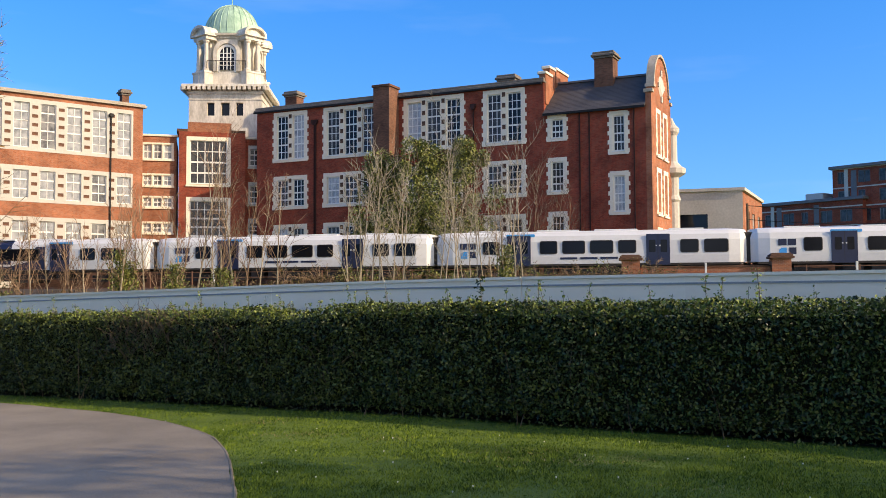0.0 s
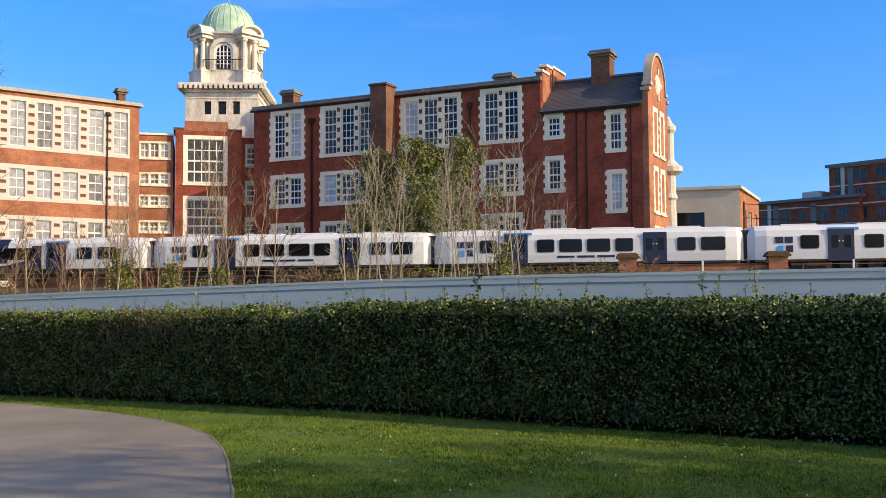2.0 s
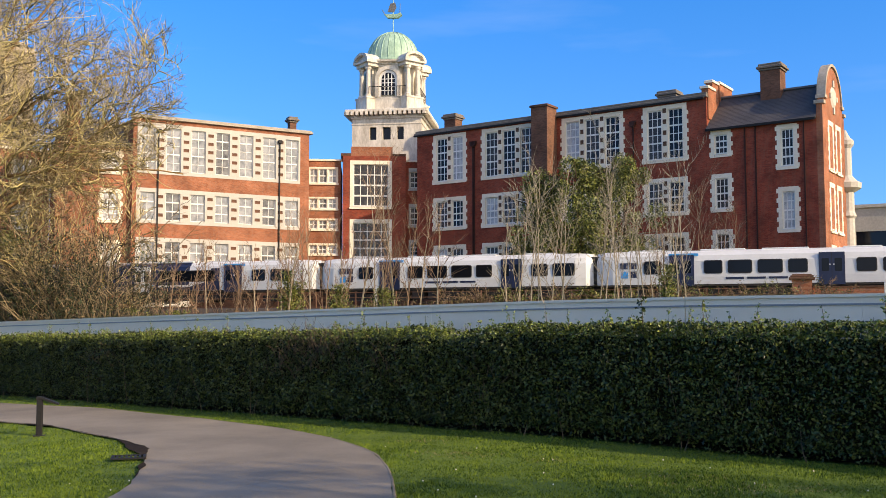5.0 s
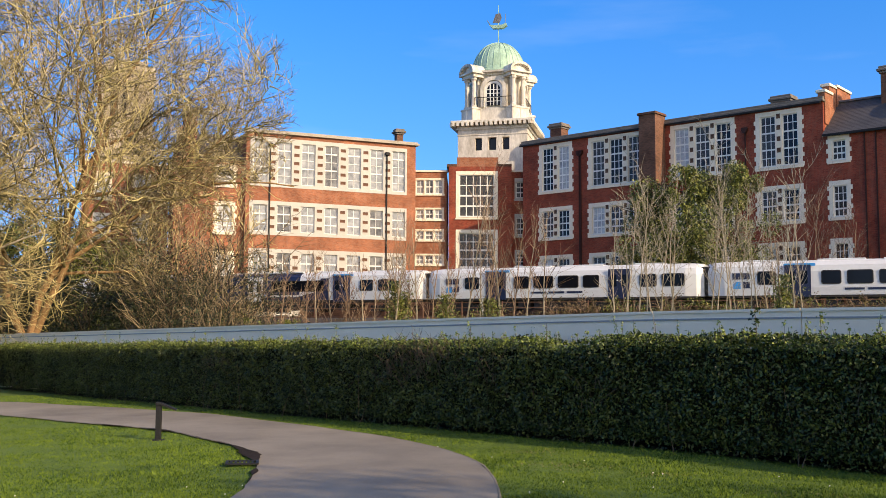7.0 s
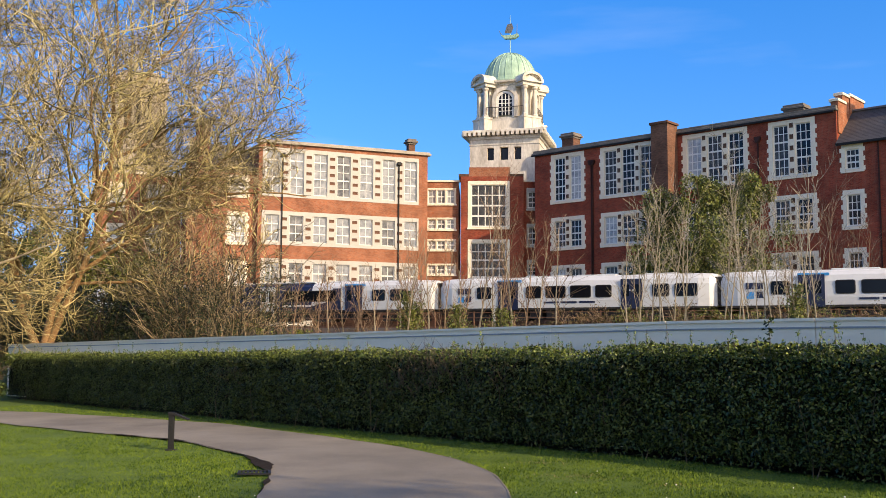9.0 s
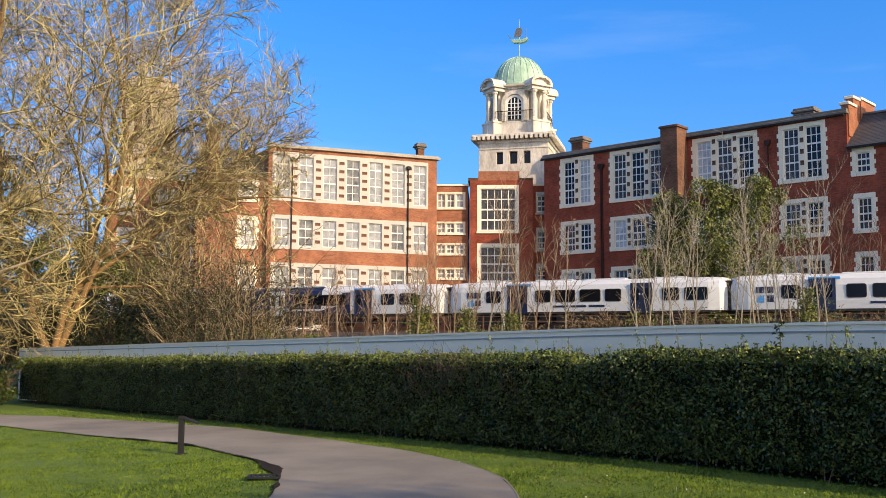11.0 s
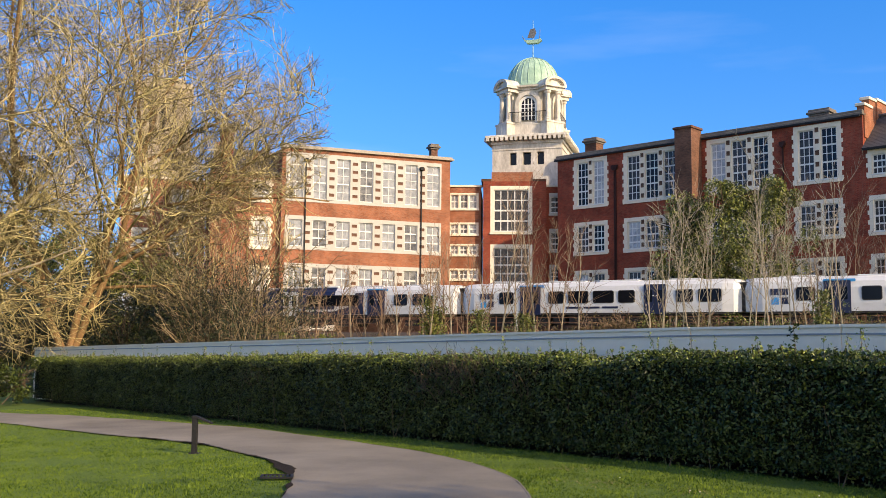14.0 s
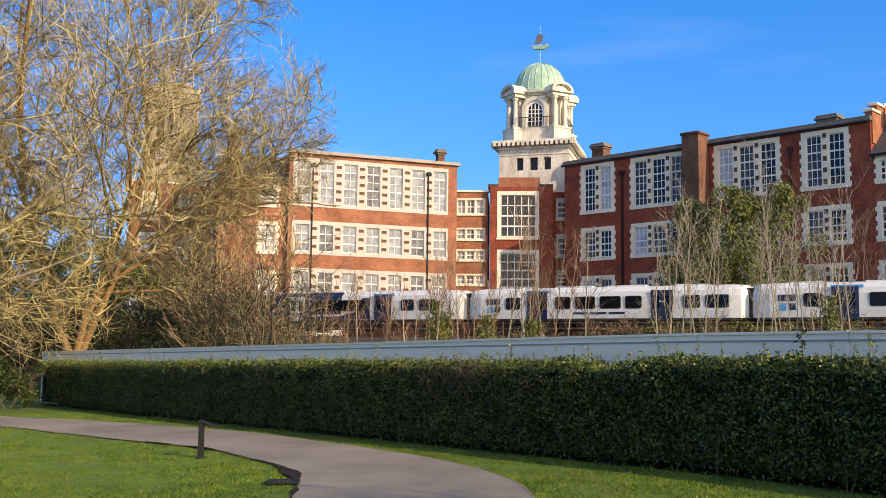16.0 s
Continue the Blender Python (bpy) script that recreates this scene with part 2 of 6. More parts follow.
class Geo:
    """A growing mesh of boxes, prisms, tubes and leaves."""

    def __init__(self):
        self.v, self.f = [], []

    def box(self, x0, x1, y0, y1, z0, z1, c=0.0):
        """A box; c: the chamfer of its upright and top edges."""
        b = len(self.v)
        if c <= 0:
            self.v += [(x, y, z) for z in (z0, z1) for x, y in ((x0, y0), (x1, y0), (x1, y1), (x0, y1))]
            self.f += [tuple(b + i for i in q) for q in ((3, 2, 1, 0), (4, 5, 6, 7), (0, 1, 5, 4), (1, 2, 6, 5), (2, 3, 7, 6), (3, 0, 4, 7))]
            return self
        ring = [(x0 + c, y0), (x1 - c, y0), (x1, y0 + c), (x1, y1 - c), (x1 - c, y1), (x0 + c, y1), (x0, y1 - c), (x0, y0 + c)]
        mx, my = (x0 + x1) / 2, (y0 + y1) / 2
        inner = [(mx + (x - mx) * (1 - 2 * c / max(x1 - x0, 1e-6)), my + (y - my) * (1 - 2 * c / max(y1 - y0, 1e-6))) for x, y in ring]
        for pts, z in ((ring, z0), (ring, z1 - c), (inner, z1)):
            self.v += [(x, y, z) for x, y in pts]
        for k in (0, 8):
            self.f += [(b + k + i, b + k + (i + 1) % 8, b + k + 8 + (i + 1) % 8, b + k + 8 + i) for i in range(8)]
        self.f += [tuple(b + 16 + i for i in range(8)), tuple(b + 7 - i for i in range(8))]
        return self

    def prism(self, outline, y0, y1, axis="y"):
        """Extrude an outline. axis y: points are (x, z); axis x: points are (y, z); axis z: points are (x, y)."""
        b, k = len(self.v), len(outline)
        for d in (y0, y1):
            for p, q in outline:
                self.v.append((p, d, q) if axis == "y" else (d, p, q) if axis == "x" else (p, q, d))
        self.f += [(b + i, b + (i + 1) % k, b + k + (i + 1) % k, b + k + i) for i in range(k)]
        self.f += [tuple(b + k - 1 - i for i in range(k)), tuple(b + k + i for i in range(k))]
        return self

    def tube(self, pts, radii, sides=5):
        b = len(self.v)
        for i, p in enumerate(pts):
            p = Vector(p)
            d = (Vector(pts[min(i + 1, len(pts) - 1)]) - Vector(pts[max(i - 1, 0)])).normalized()
            e = d.cross(Vector((0.3, 0.95, 0.1)) if abs(d.z) > 0.7 else Vector((0, 0, 1))).normalized()
            g = d.cross(e)
            for k in range(sides):
                a = 2 * math.pi * k / sides
                self.v.append(tuple(p + (e * math.cos(a) + g * math.sin(a)) * radii[i]))
        for i in range(len(pts) - 1):
            for k in range(sides):
                k2 = (k + 1) % sides
                self.f.append((b + i * sides + k, b + i * sides + k2, b + (i + 1) * sides + k2, b + (i + 1) * sides + k))
        self.f.append(tuple(b + (len(pts) - 1) * sides + k for k in range(sides)))
        return self

    def lathe(self, profile, sides, cx=0.0, cy=0.0, phase=0.0):
        """Turn (radius, z) pairs about an upright axis."""
        b = len(self.v)
        for r, z in profile:
            for k in range(sides):
                a = phase + 2 * math.pi * k / sides
                self.v.append((cx + r * math.cos(a), cy + r * math.sin(a), z))
        for i in range(len(profile) - 1):
            for k in range(sides):
                k2 = (k + 1) % sides
                self.f.append((b + i * sides + k, b + i * sides + k2, b + (i + 1) * sides + k2, b + (i + 1) * sides + k))
        self.f += [tuple(b + sides - 1 - k for k in range(sides)), tuple(b + (len(profile) - 1) * sides + k for k in range(sides))]
        return self


def shape(g):
    return g.v, g.f


def holed_wall(g, x0, x1, z0, z1, y0, y1, holes):
    """One wall in the local x-z plane from y0 to y1, with openings (xa, xb, za, zb) right through it."""
    xs = sorted({x0, x1, *(h[0] for h in holes), *(h[1] for h in holes)})
    zs = sorted({z0, z1, *(h[2] for h in holes), *(h[3] for h in holes)})
    nx, nz, index = len(xs) - 1, len(zs) - 1, {}

    def solid(i, k):
        if not (0 <= i < nx and 0 <= k < nz):
            return False
        cx, cz = (xs[i] + xs[i + 1]) / 2, (zs[k] + zs[k + 1]) / 2
        return not any(h[0] < cx < h[1] and h[2] < cz < h[3] for h in holes)

    def vert(i, k, y):
        if (i, k, y) not in index:
            index[i, k, y] = len(g.v)
            g.v.append((xs[i], y, zs[k]))
        return index[i, k, y]

    for i in range(nx):
        for k in range(nz):
            if not solid(i, k):
                continue
            ring = ((i, k), (i + 1, k), (i + 1, k + 1), (i, k + 1))
            g.f.append(tuple(vert(*q, y0) for q in ring))
            g.f.append(tuple(vert(*q, y1) for q in reversed(ring)))
            for e, (di, dk) in enumerate(((0, -1), (1, 0), (0, 1), (-1, 0))):
                if not solid(i + di, k + dk):
                    a, b = ring[e], ring[(e + 1) % 4]
                    g.f.append((vert(*b, y0), vert(*a, y0), vert(*a, y1), vert(*b, y1)))
    return g


def on_plan(n, d):
    """The frame of a front whose nearest point lies at bearing n (to the left) and d metres off: x to the right along it, y into it."""
    return pose(-d * math.sin(radians(n)), d * math.cos(radians(n)), 0, 0, 0, n)


def at(az, d, z=0.0):
    return Vector((-d * math.sin(radians(az)), d * math.cos(radians(az)), z))


# ---- ground, lawn, path ----
FENCE_SLOPE, FENCE_Y = -0.64, 15.0
FENCE_BEARING = math.degrees(math.atan(FENCE_SLOPE))


def smooth(a, b, x):
    t = min(max((x - a) / (b - a), 0.0), 1.0)
    return t * t * (3 - 2 * t)


def ground_z(x, y):
    """The lawn falls gently to the left; behind the fence the land climbs to the railway."""
    near = -0.022 * (math.sqrt(x * x + 1.5) - x) / 2 + 0.0 if x > -40 else 0.022 * -40
    q = (y - (FENCE_Y + FENCE_SLOPE * x)) / math.hypot(1, FENCE_SLOPE)
    return near + 2.2 * smooth(2, 34, q) + 0.02 * noise.noise((x * 0.5, y * 0.5, 0))


def graded(lo, hi, fine_lo, fine_hi, fine, coarse):
    out = [lo, lo * 0.6, lo * 0.3, lo * 0.15] if lo < -150 else [lo]
    v = fine_lo - 72
    while v < fine_hi + 72:
        out.append(v)
        v += fine if fine_lo <= v < fine_hi else coarse
    return sorted(q for q in set(out + [hi * 0.1, hi * 0.25, hi * 0.5, hi]) if lo <= q <= hi)


def terrain(xs, ys, lift=0.0):
    v = [(x, y, ground_z(x, y) + lift) for y in ys for x in xs]
    w = len(xs)
    return v, [(j * w + i, j * w + i + 1, (j + 1) * w + i + 1, (j + 1) * w + i) for j in range(len(ys) - 1) for i in range(w - 1)]


gv, gf = terrain(graded(-2500, 2500, -32, 24, 0.7, 6.0), graded(-600, 3500, 2, 34, 0.7, 6.0))
tagged(new("ground", mesh_of("ground", gv, gf, TURF, True)), "mown green lawn, patchy and sloping gently", "lawn", kind="structure")

# the path bends from the distance towards the viewer
OUTER = [(-26, 25.6), (-21.85, 24.16), (-18.06, 23.0), (-14.16, 21.4), (-10.83, 19.7), (-7.95, 17.7), (-5.7, 15.95), (-4.2, 14.45), (-3.12, 12.8), (-2.55, 11.4), (-2.1, 9.7), (-1.8, 8.4), (-1.45, 6.0), (-1.3, 2.0), (-1.2, -45.0)]
INNER = [(-24, 22.9), (-18.53, 20.51), (-14.24, 18.33), (-12.1, 17.3), (-9.9, 16.2), (-8.6, 15.2), (-7.5, 14.2), (-6.6, 13.1), (-6.0, 12.2), (-5.6, 11.3), (-5.25, 10.4), (-4.96, 9.41), (-4.6, 7.0), (-4.5, 2.0), (-4.4, -45.0)]


def spline(points, k):
    out = []
    for i in range(len(points) - 1):
        p0, p1, p2, p3 = (Vector(points[min(max(j, 0), len(points) - 1)]) for j in (i - 1, i, i + 1, i + 2))
        for s in range(k):
            t = s / k
            out.append(0.5 * (2 * p1 + (p2 - p0) * t + (2 * p0 - 5 * p1 + 4 * p2 - p3) * t * t + (3 * p1 - p0 - 3 * p2 + p3) * t ** 3))
    return out + [Vector(points[-1])]


outer, inner = spline(OUTER, 7), spline(INNER, 7)
rnd = random.Random(5)
pv, pf = [], []
ACROSS = 6
for a, b in zip(outer, inner):
    for k in range(ACROSS + 1):
        p = a.lerp(b, k / ACROSS)
        jit = 0.03 * noise.noise((p.x * 3, p.y * 3, 4)) if k in (0, ACROSS) else 0
        pv.append((p.x + jit, p.y + jit, ground_z(p.x, p.y) + 0.022))
for i in range(len(outer) - 1):
    for k in range(ACROSS):
        q = i * (ACROSS + 1) + k
        pf.append((q, q + 1, q + ACROSS + 2, q + ACROSS + 1))
tagged(new("path", mesh_of("path", pv, pf, TARMAC, True)), "curving pinkish-grey tarmac footpath, worn, through the lawn", "path", kind="structure")


def edge_strip(name, line, side, w, mat, label, cat):
    v, f = [], []
    for i, p in enumerate(line):
        d = (line[min(i + 1, len(line) - 1)] - line[max(i - 1, 0)]).normalized()
        nrm = Vector((-d.y, d.x)) * side
        for off, h in ((-0.01, 0.021), (0.0, 0.027), (w, 0.027), (w + 0.015, 0.0)):
            q = p + nrm * (off + 0.015 * noise.noise((p.x * 2, p.y * 2, 9)))
            v.append((q.x, q.y, ground_z(q.x, q.y) + h))
    f = [(4 * i + k, 4 * i + k + 1, 4 * i + k + 5, 4 * i + k + 4) for i in range(len(line) - 1) for k in range(3)]
    return tagged(new(name, mesh_of(name, v, f, mat)), label, cat, kind="structure")


edge_strip("path_edging", outer[20:], 1, 0.016, EDGING, "thin weathered concrete edging along the path", "edging")

# a ragged strip of bare soil along the inner edge of the path, and the gully cover in it
sv, sf = [], []
for i, p in enumerate(inner[8:75]):
    d = (inner[9 + i] - inner[7 + i]).normalized()
    nrm = Vector((-d.y, d.x))
    fade = smooth(0, 10, i) * smooth(66, 50, i)
    wi = fade * (0.004 + 0.16 * max(0, noise.noise((i * 0.23, 3, 0))) + 0.13 * math.exp(-((i - 42) / 4.0) ** 2) * (1 + 0.7 * noise.noise((i * 1.3, 0, 2))))
    for off in (wi, -wi * 0.8):
        q = p + nrm * off
        sv.append((q.x, q.y, ground_z(q.x, q.y) + 0.032))
    if i:
        sf.append((2 * i - 2, 2 * i - 1, 2 * i + 1, 2 * i))
tagged(new("soil_strip", mesh_of("soil_strip", sv, sf, SOIL)), "ragged strip of bare dark soil at the path's edge", "soil", kind="structure")
gx, gy = -6.14, 12.05
gully = thing("gully_cover", pose(gx, gy, ground_z(gx, gy) + 0.03, 0, 0, 25), "dark cast-iron gully cover sunk in soil beside the path", "drain cover")
g = Geo().box(-0.22, 0.22, -0.17, -0.13, 0, 0.02).box(-0.22, 0.22, 0.13, 0.17, 0, 0.02).box(-0.22, -0.18, -0.13, 0.13, 0, 0.02).box(0.18, 0.22, -0.13, 0.13, 0, 0.02)
part("frame", g, IRON, gully)
for k in range(6):
    part("bar", Geo().box(-0.16 + k * 0.057, -0.13 + k * 0.057, -0.13, 0.13, 0, 0.016), IRON, gully)

# low path light on a post
bx, by = -9.18, 14.9
bollard = thing("path_light", pose(bx, by, ground_z(bx, by), 0, 0, 20), "slim dark metal path light with a tilted head", "bollard light")
part("post", Geo().box(-0.045, 0.045, -0.045, 0.045, -0.05, 0.60, 0.006), IRON, bollard)
part("head", Geo().prism([(-0.05, 0.60), (-0.05, 0.645), (0.02, 0.65), (0.30, 0.53), (0.29, 0.505), (0.04, 0.60)], -0.06, 0.06), IRON, bollard)
part("base_plate", Geo().box(-0.09, 0.09, -0.09, 0.09, -0.02, 0.015, 0.004), IRON, bollard)

# ---- hoarding behind the hedge ----
FENCE = [(-27.6 + 2.44 * k * math.cos(radians(FENCE_BEARING)), FENCE_Y + FENCE_SLOPE * -27.6 + 2.44 * k * math.sin(radians(FENCE_BEARING))) for k in range(22)]
hoarding = thing("hoarding", pose(0, 0, 0), "long pale grey painted board hoarding with a trim line", "fence", kind="structure")


def fence_z(x):
    return -0.011 * (math.sqrt(x * x + 1.5) - x)


for k, (x, y) in enumerate(FENCE[:-1]):
    x2, y2 = FENCE[k + 1]
    z, z2 = fence_z(x), fence_z(x2)
    m = pose(x, y, z, 0, -math.degrees(math.atan2(z2 - z, 2.44)), FENCE_BEARING)
    board = part("panel", Geo().box(0.0, 2.4396, 0, 0.05, -0.3, 1.98), HOARDING, hoarding, m=m)
    part("cap", Geo().box(0.0, 2.4396, -0.03, 0.08, 1.98, 2.02), HOARDING, board, "pale capping strip")
    part("trim_strip", Geo().box(0.0, 2.4396, -0.018, -0.001, 1.875, 1.90), HOARD_TRIM, board, "dark trim line")


# ---- railway ----
RAIL_N, RAIL_D, RAIL_Z = -10.3, 64.0, 2.75
RAIL = on_plan(RAIL_N, RAIL_D)
bank = Geo()
bank.prism([(-7.5, 0.6), (-3.2, RAIL_Z - 0.25), (8.5, RAIL_Z - 0.25), (13, 0.6)], -140, 140, axis="x")
tagged(part("railway_embankment", bank, BALLAST, m=RAIL), "brown ballast embankment carrying the railway", "embankment", kind="structure")
for yy in (0.6, 2.03, 4.2, 5.63):
    tagged(part("rail", Geo().box(-140, 140, yy - 0.035, yy + 0.035, RAIL_Z - 0.25, RAIL_Z - 0.08), RUST, m=RAIL), "rusty steel running rail on ballast", "rail", "running rails", "structure")

# one car, 20.4 m long, standing with its side at y = 0; x from its left end
CAR_L = 20.34
Z0, Z1 = 3.92, 6.15
WINDOWS = [(3.27, 4.40), (7.07, 8.22), (8.54, 10.02), (10.34, 11.84), (12.15, 13.30), (16.07, 17.22), (17.55, 19.06)]
DOORS = [(4.92, 6.47), (13.93, 15.42)]


def section(inset=0.0):
    """Body profile (y, z) of a car, side to side, over the roof."""
    w = 2.75
    return [(0.02 + inset, Z0), (0.0 + inset, Z0 + 0.5), (0.03 + inset, Z1 - 0.75), (0.14 + inset, Z1 - 0.38), (0.42 + inset, Z1 - 0.12), (0.85, Z1 - 0.02 - inset * 0.3), (w / 2, Z1 - inset * 0.3),
            (w - 0.85, Z1 - 0.02 - inset * 0.3), (w - 0.42 - inset, Z1 - 0.12), (w - 0.14 - inset, Z1 - 0.38), (w - 0.03 - inset, Z1 - 0.75), (w - inset, Z0 + 0.5), (w - 0.02 - inset, Z0)]


def hull(stations):
    """Loft body sections along x: (x, inset)."""
    g = Geo()
    k = len(section())
    for x, ins in stations:
        g.v += [(x, y, z) for y, z in section(ins)]
    for i in range(len(stations) - 1):
        for j in range(k):
            j2 = (j + 1) % k
            g.f.append((i * k + j, (i + 1) * k + j, (i + 1) * k + j2, i * k + j2))
    g.f += [tuple(range(k)), tuple((len(stations) - 1) * k + k - 1 - j for j in range(k))]
    return g


def rounded(x0, x1, z0, z1, r, k=4):
    out = []
    for cx, cz, a0 in ((x1 - r, z1 - r, 0), (x0 + r, z1 - r, 90), (x0 + r, z0 + r, 180), (x1 - r, z0 + r, 270)):
        out += [(cx + r * math.cos(radians(a0 + 90 * i / k)), cz + r * math.sin(radians(a0 + 90 * i / k))) for i in range(k + 1)]
    return out


def door_pair(parent, a, b, colour, z0=3.80, z1=5.80):
    d = part("door", Geo().prism(rounded(a, b, z0, z1, 0.05), -0.028, 0.05), colour, parent, "sliding double doors")
    mid = (a + b) / 2
    part("door_seam", Geo().box(mid - 0.012, mid + 0.012, -0.034, -0.027, z0, z1), UNDER, d)
    for s in (-1, 1):
        xa, xb = sorted((mid + s * 0.16, mid + s * 0.58))
        part("door_window", Geo().prism(rounded(xa, xb, 4.62, 5.42, 0.07), -0.034, -0.026), TRAIN_GLASS, d, "dark door window")
    for s in (-0.11, 0.11):
        part("door_button", Geo().box(mid + s - 0.04, mid + s + 0.04, -0.04, -0.027, 5.0, 5.08), WHITE, d, "pale door button")
    return d


def underframe(parent, x0, x1):
    part("skirt", Geo().box(x0 + 0.5, x1 - 0.5, 0.03, 2.7, Z0 - 0.14, Z0 - 0.002), UNDER, parent, "black lower body strip")
    for cx in (x0 + 3.2, x1 - 3.2):
        bogie = part("bogie", Geo().box(cx - 1.6, cx + 1.6, 0.35, 2.4, 3.05, 3.5, 0.05).box(cx - 0.5, cx + 0.5, 0.3, 2.45, 3.4, 3.75), UNDER, parent, "dirty black bogie")
        for wx in (cx - 1.1, cx + 1.1):
            w = Geo()
            w.prism([(wx + 0.42 * math.cos(a * math.pi / 8), 3.12 + 0.42 * math.sin(a * math.pi / 8)) for a in range(16)], 0.5, 0.64)
            part("wheel", w, RUST, bogie)
    rb = random.Random(int(x0 * 10) + 7)
    x = x0 + 5.6
    while x < x1 - 6:
        wl_ = rb.uniform(0.8, 2.2)
        part("equipment_box", Geo().box(x, x + wl_, 0.25, 2.5, rb.uniform(3.0, 3.3), Z0 - 0.142, 0.03), UNDER, parent, "grimy equipment case")
        x += wl_ + rb.uniform(0.15, 0.6)


def bars(parent, x0, z0, w, h, count, mat, label):
    """Unlettered bars, one for each word, of the given number of words."""
    step = w / count
    for k in range(count):
        part("marking", Geo().box(x0 + k * step, x0 + k * step + step * 0.86, -0.012, 0.01, z0, z0 + h), mat, parent, label)


def roof_kit(parent):
    for xa, xb in ((2.2, 4.4), (6.8, 9.6), (10.6, 13.4), (15.4, 17.6)):
        part("roof_unit", Geo().box(xa, xb, 0.7, 2.05, Z1 - 0.06, Z1 + 0.05, 0.03), WHITE, parent, "low roof equipment fairing")


def trailer_car(m):
    car = thing("train_car", m, "white train carriage with navy doors and dark windows", "train carriage", "train carriages")
    body = part("body", hull([(0.12, 0.5), (0.55, 0.12), (1.25, 0.0), (CAR_L - 1.25, 0.0), (CAR_L - 0.55, 0.12), (CAR_L - 0.12, 0.5)]), WHITE, car)
    for a, b in WINDOWS:
        w = part("window", Geo().prism(rounded(a, b, 4.58, 5.44, 0.14), -0.02, 0.06), UNDER, car, "dark rounded window")
        part("pane", Geo().prism(rounded(a + 0.05, b - 0.05, 4.63, 5.39, 0.11), -0.026, -0.018), TRAIN_GLASS, w)
    for i, (a, b) in enumerate(DOORS):
        d = door_pair(car, a, b, NAVY)
        if i == 0:
            part("door_header", Geo().prism(rounded(a - 0.05, b + 0.28, 5.72, 5.9, 0.06), -0.024, 0.06), BLUE, d, "bright blue band over the door")
    bars(car, 1.75, 4.95, 1.15, 0.40, 2, NAVY, "dark logo bars")
    part("emblem", Geo().prism([(1.8, 4.35), (2.25, 4.35), (2.25, 4.8), (1.95, 4.8), (1.8, 4.65)], -0.012, 0.01), BLUE, car, "bright blue logo patch")
    bars(car, 2.4, 4.38, 0.5, 0.42, 1, NAVY, "dark logo bar")
    bars(car, 8.4, 4.22, 3.9, 0.13, 3, NAVY, "small dark operator lettering as bars")
    underframe(car, 0, CAR_L)
    roof_kit(car)
    return car


def cab_car(m, label="navy and white driving carriage with a yellow nose panel"):
    """Driving car: its nose at the left end."""
    car = thing("driving_car", m, label, "train carriage", "train carriages")
    part("body", hull([(9.3, 0.0), (CAR_L - 1.25, 0.0), (CAR_L - 0.55, 0.12), (CAR_L - 0.12, 0.5)]), WHITE, car)
    part("cab_body", hull([(0.05, 0.95), (0.25, 0.7), (0.8, 0.38), (1.7, 0.14), (2.8, 0.0), (9.298, 0.0)]), NAVY, car, "navy cab end")
    part("roof_band", Geo().box(2.9, 9.3, 0.5, 2.25, Z1 - 0.05, Z1 + 0.06, 0.03), WHITE, car, "white roof strip")
    part("nose_panel", Geo().prism([(0.35, 4.05), (0.8, 4.05), (1.15, 4.6), (1.2, 5.2), (0.85, 5.75), (0.55, 5.4)], 0.28, 0.6), YELLOW, car, "yellow warning panel")
    part("cab_window", Geo().prism([(1.5, 4.85), (2.6, 4.85), (2.6, 5.5), (1.9, 5.5)], 0.0, 0.3), TRAIN_GLASS, car, "dark cab side window")
    door_pair(car, 4.3, 5.75, WHITE)
    w = part("window", Geo().prism(rounded(6.6, 11.6, 4.58, 5.46, 0.14), -0.02, 0.06), UNDER, car, "long dark window band")
    part("pane", Geo().prism(rounded(6.7, 11.5, 4.64, 5.4, 0.1), -0.026, -0.018), TRAIN_GLASS, w)
    part("sloped_panel", Geo().prism([(9.29, 3.93), (12.0, 3.93), (12.0, 5.6), (11.3, 5.6), (10.6, 4.5), (9.29, 4.2)], -0.014, 0.03), NAVY, car, "navy panel with a slanting edge")
    bars(car, 6.5, 4.18, 3.3, 0.16, 3, WHITE, "pale operator lettering as bars")
    part("emblem", Geo().prism(rounded(5.95, 6.15, 4.15, 4.4, 0.03), -0.014, 0.02), BLUE, car, "small bright blue patch")
    d = door_pair(car, 12.4, 13.95, NAVY)
    part("door_header", Geo().prism(rounded(12.35, 14.2, 5.72, 5.9, 0.06), -0.02, 0.06), BLUE, d, "bright blue band over the door")
    for a, b in ((14.8, 15.95), (16.4, 17.9)):
        w = part("window", Geo().prism(rounded(a, b, 4.58, 5.44, 0.14), -0.02, 0.06), UNDER, car, "dark rounded window")
        part("pane", Geo().prism(rounded(a + 0.05, b - 0.05, 4.63, 5.39, 0.11), -0.026, -0.018), TRAIN_GLASS, w)
    underframe(car, 0, CAR_L)
    roof_kit(car)
    return car


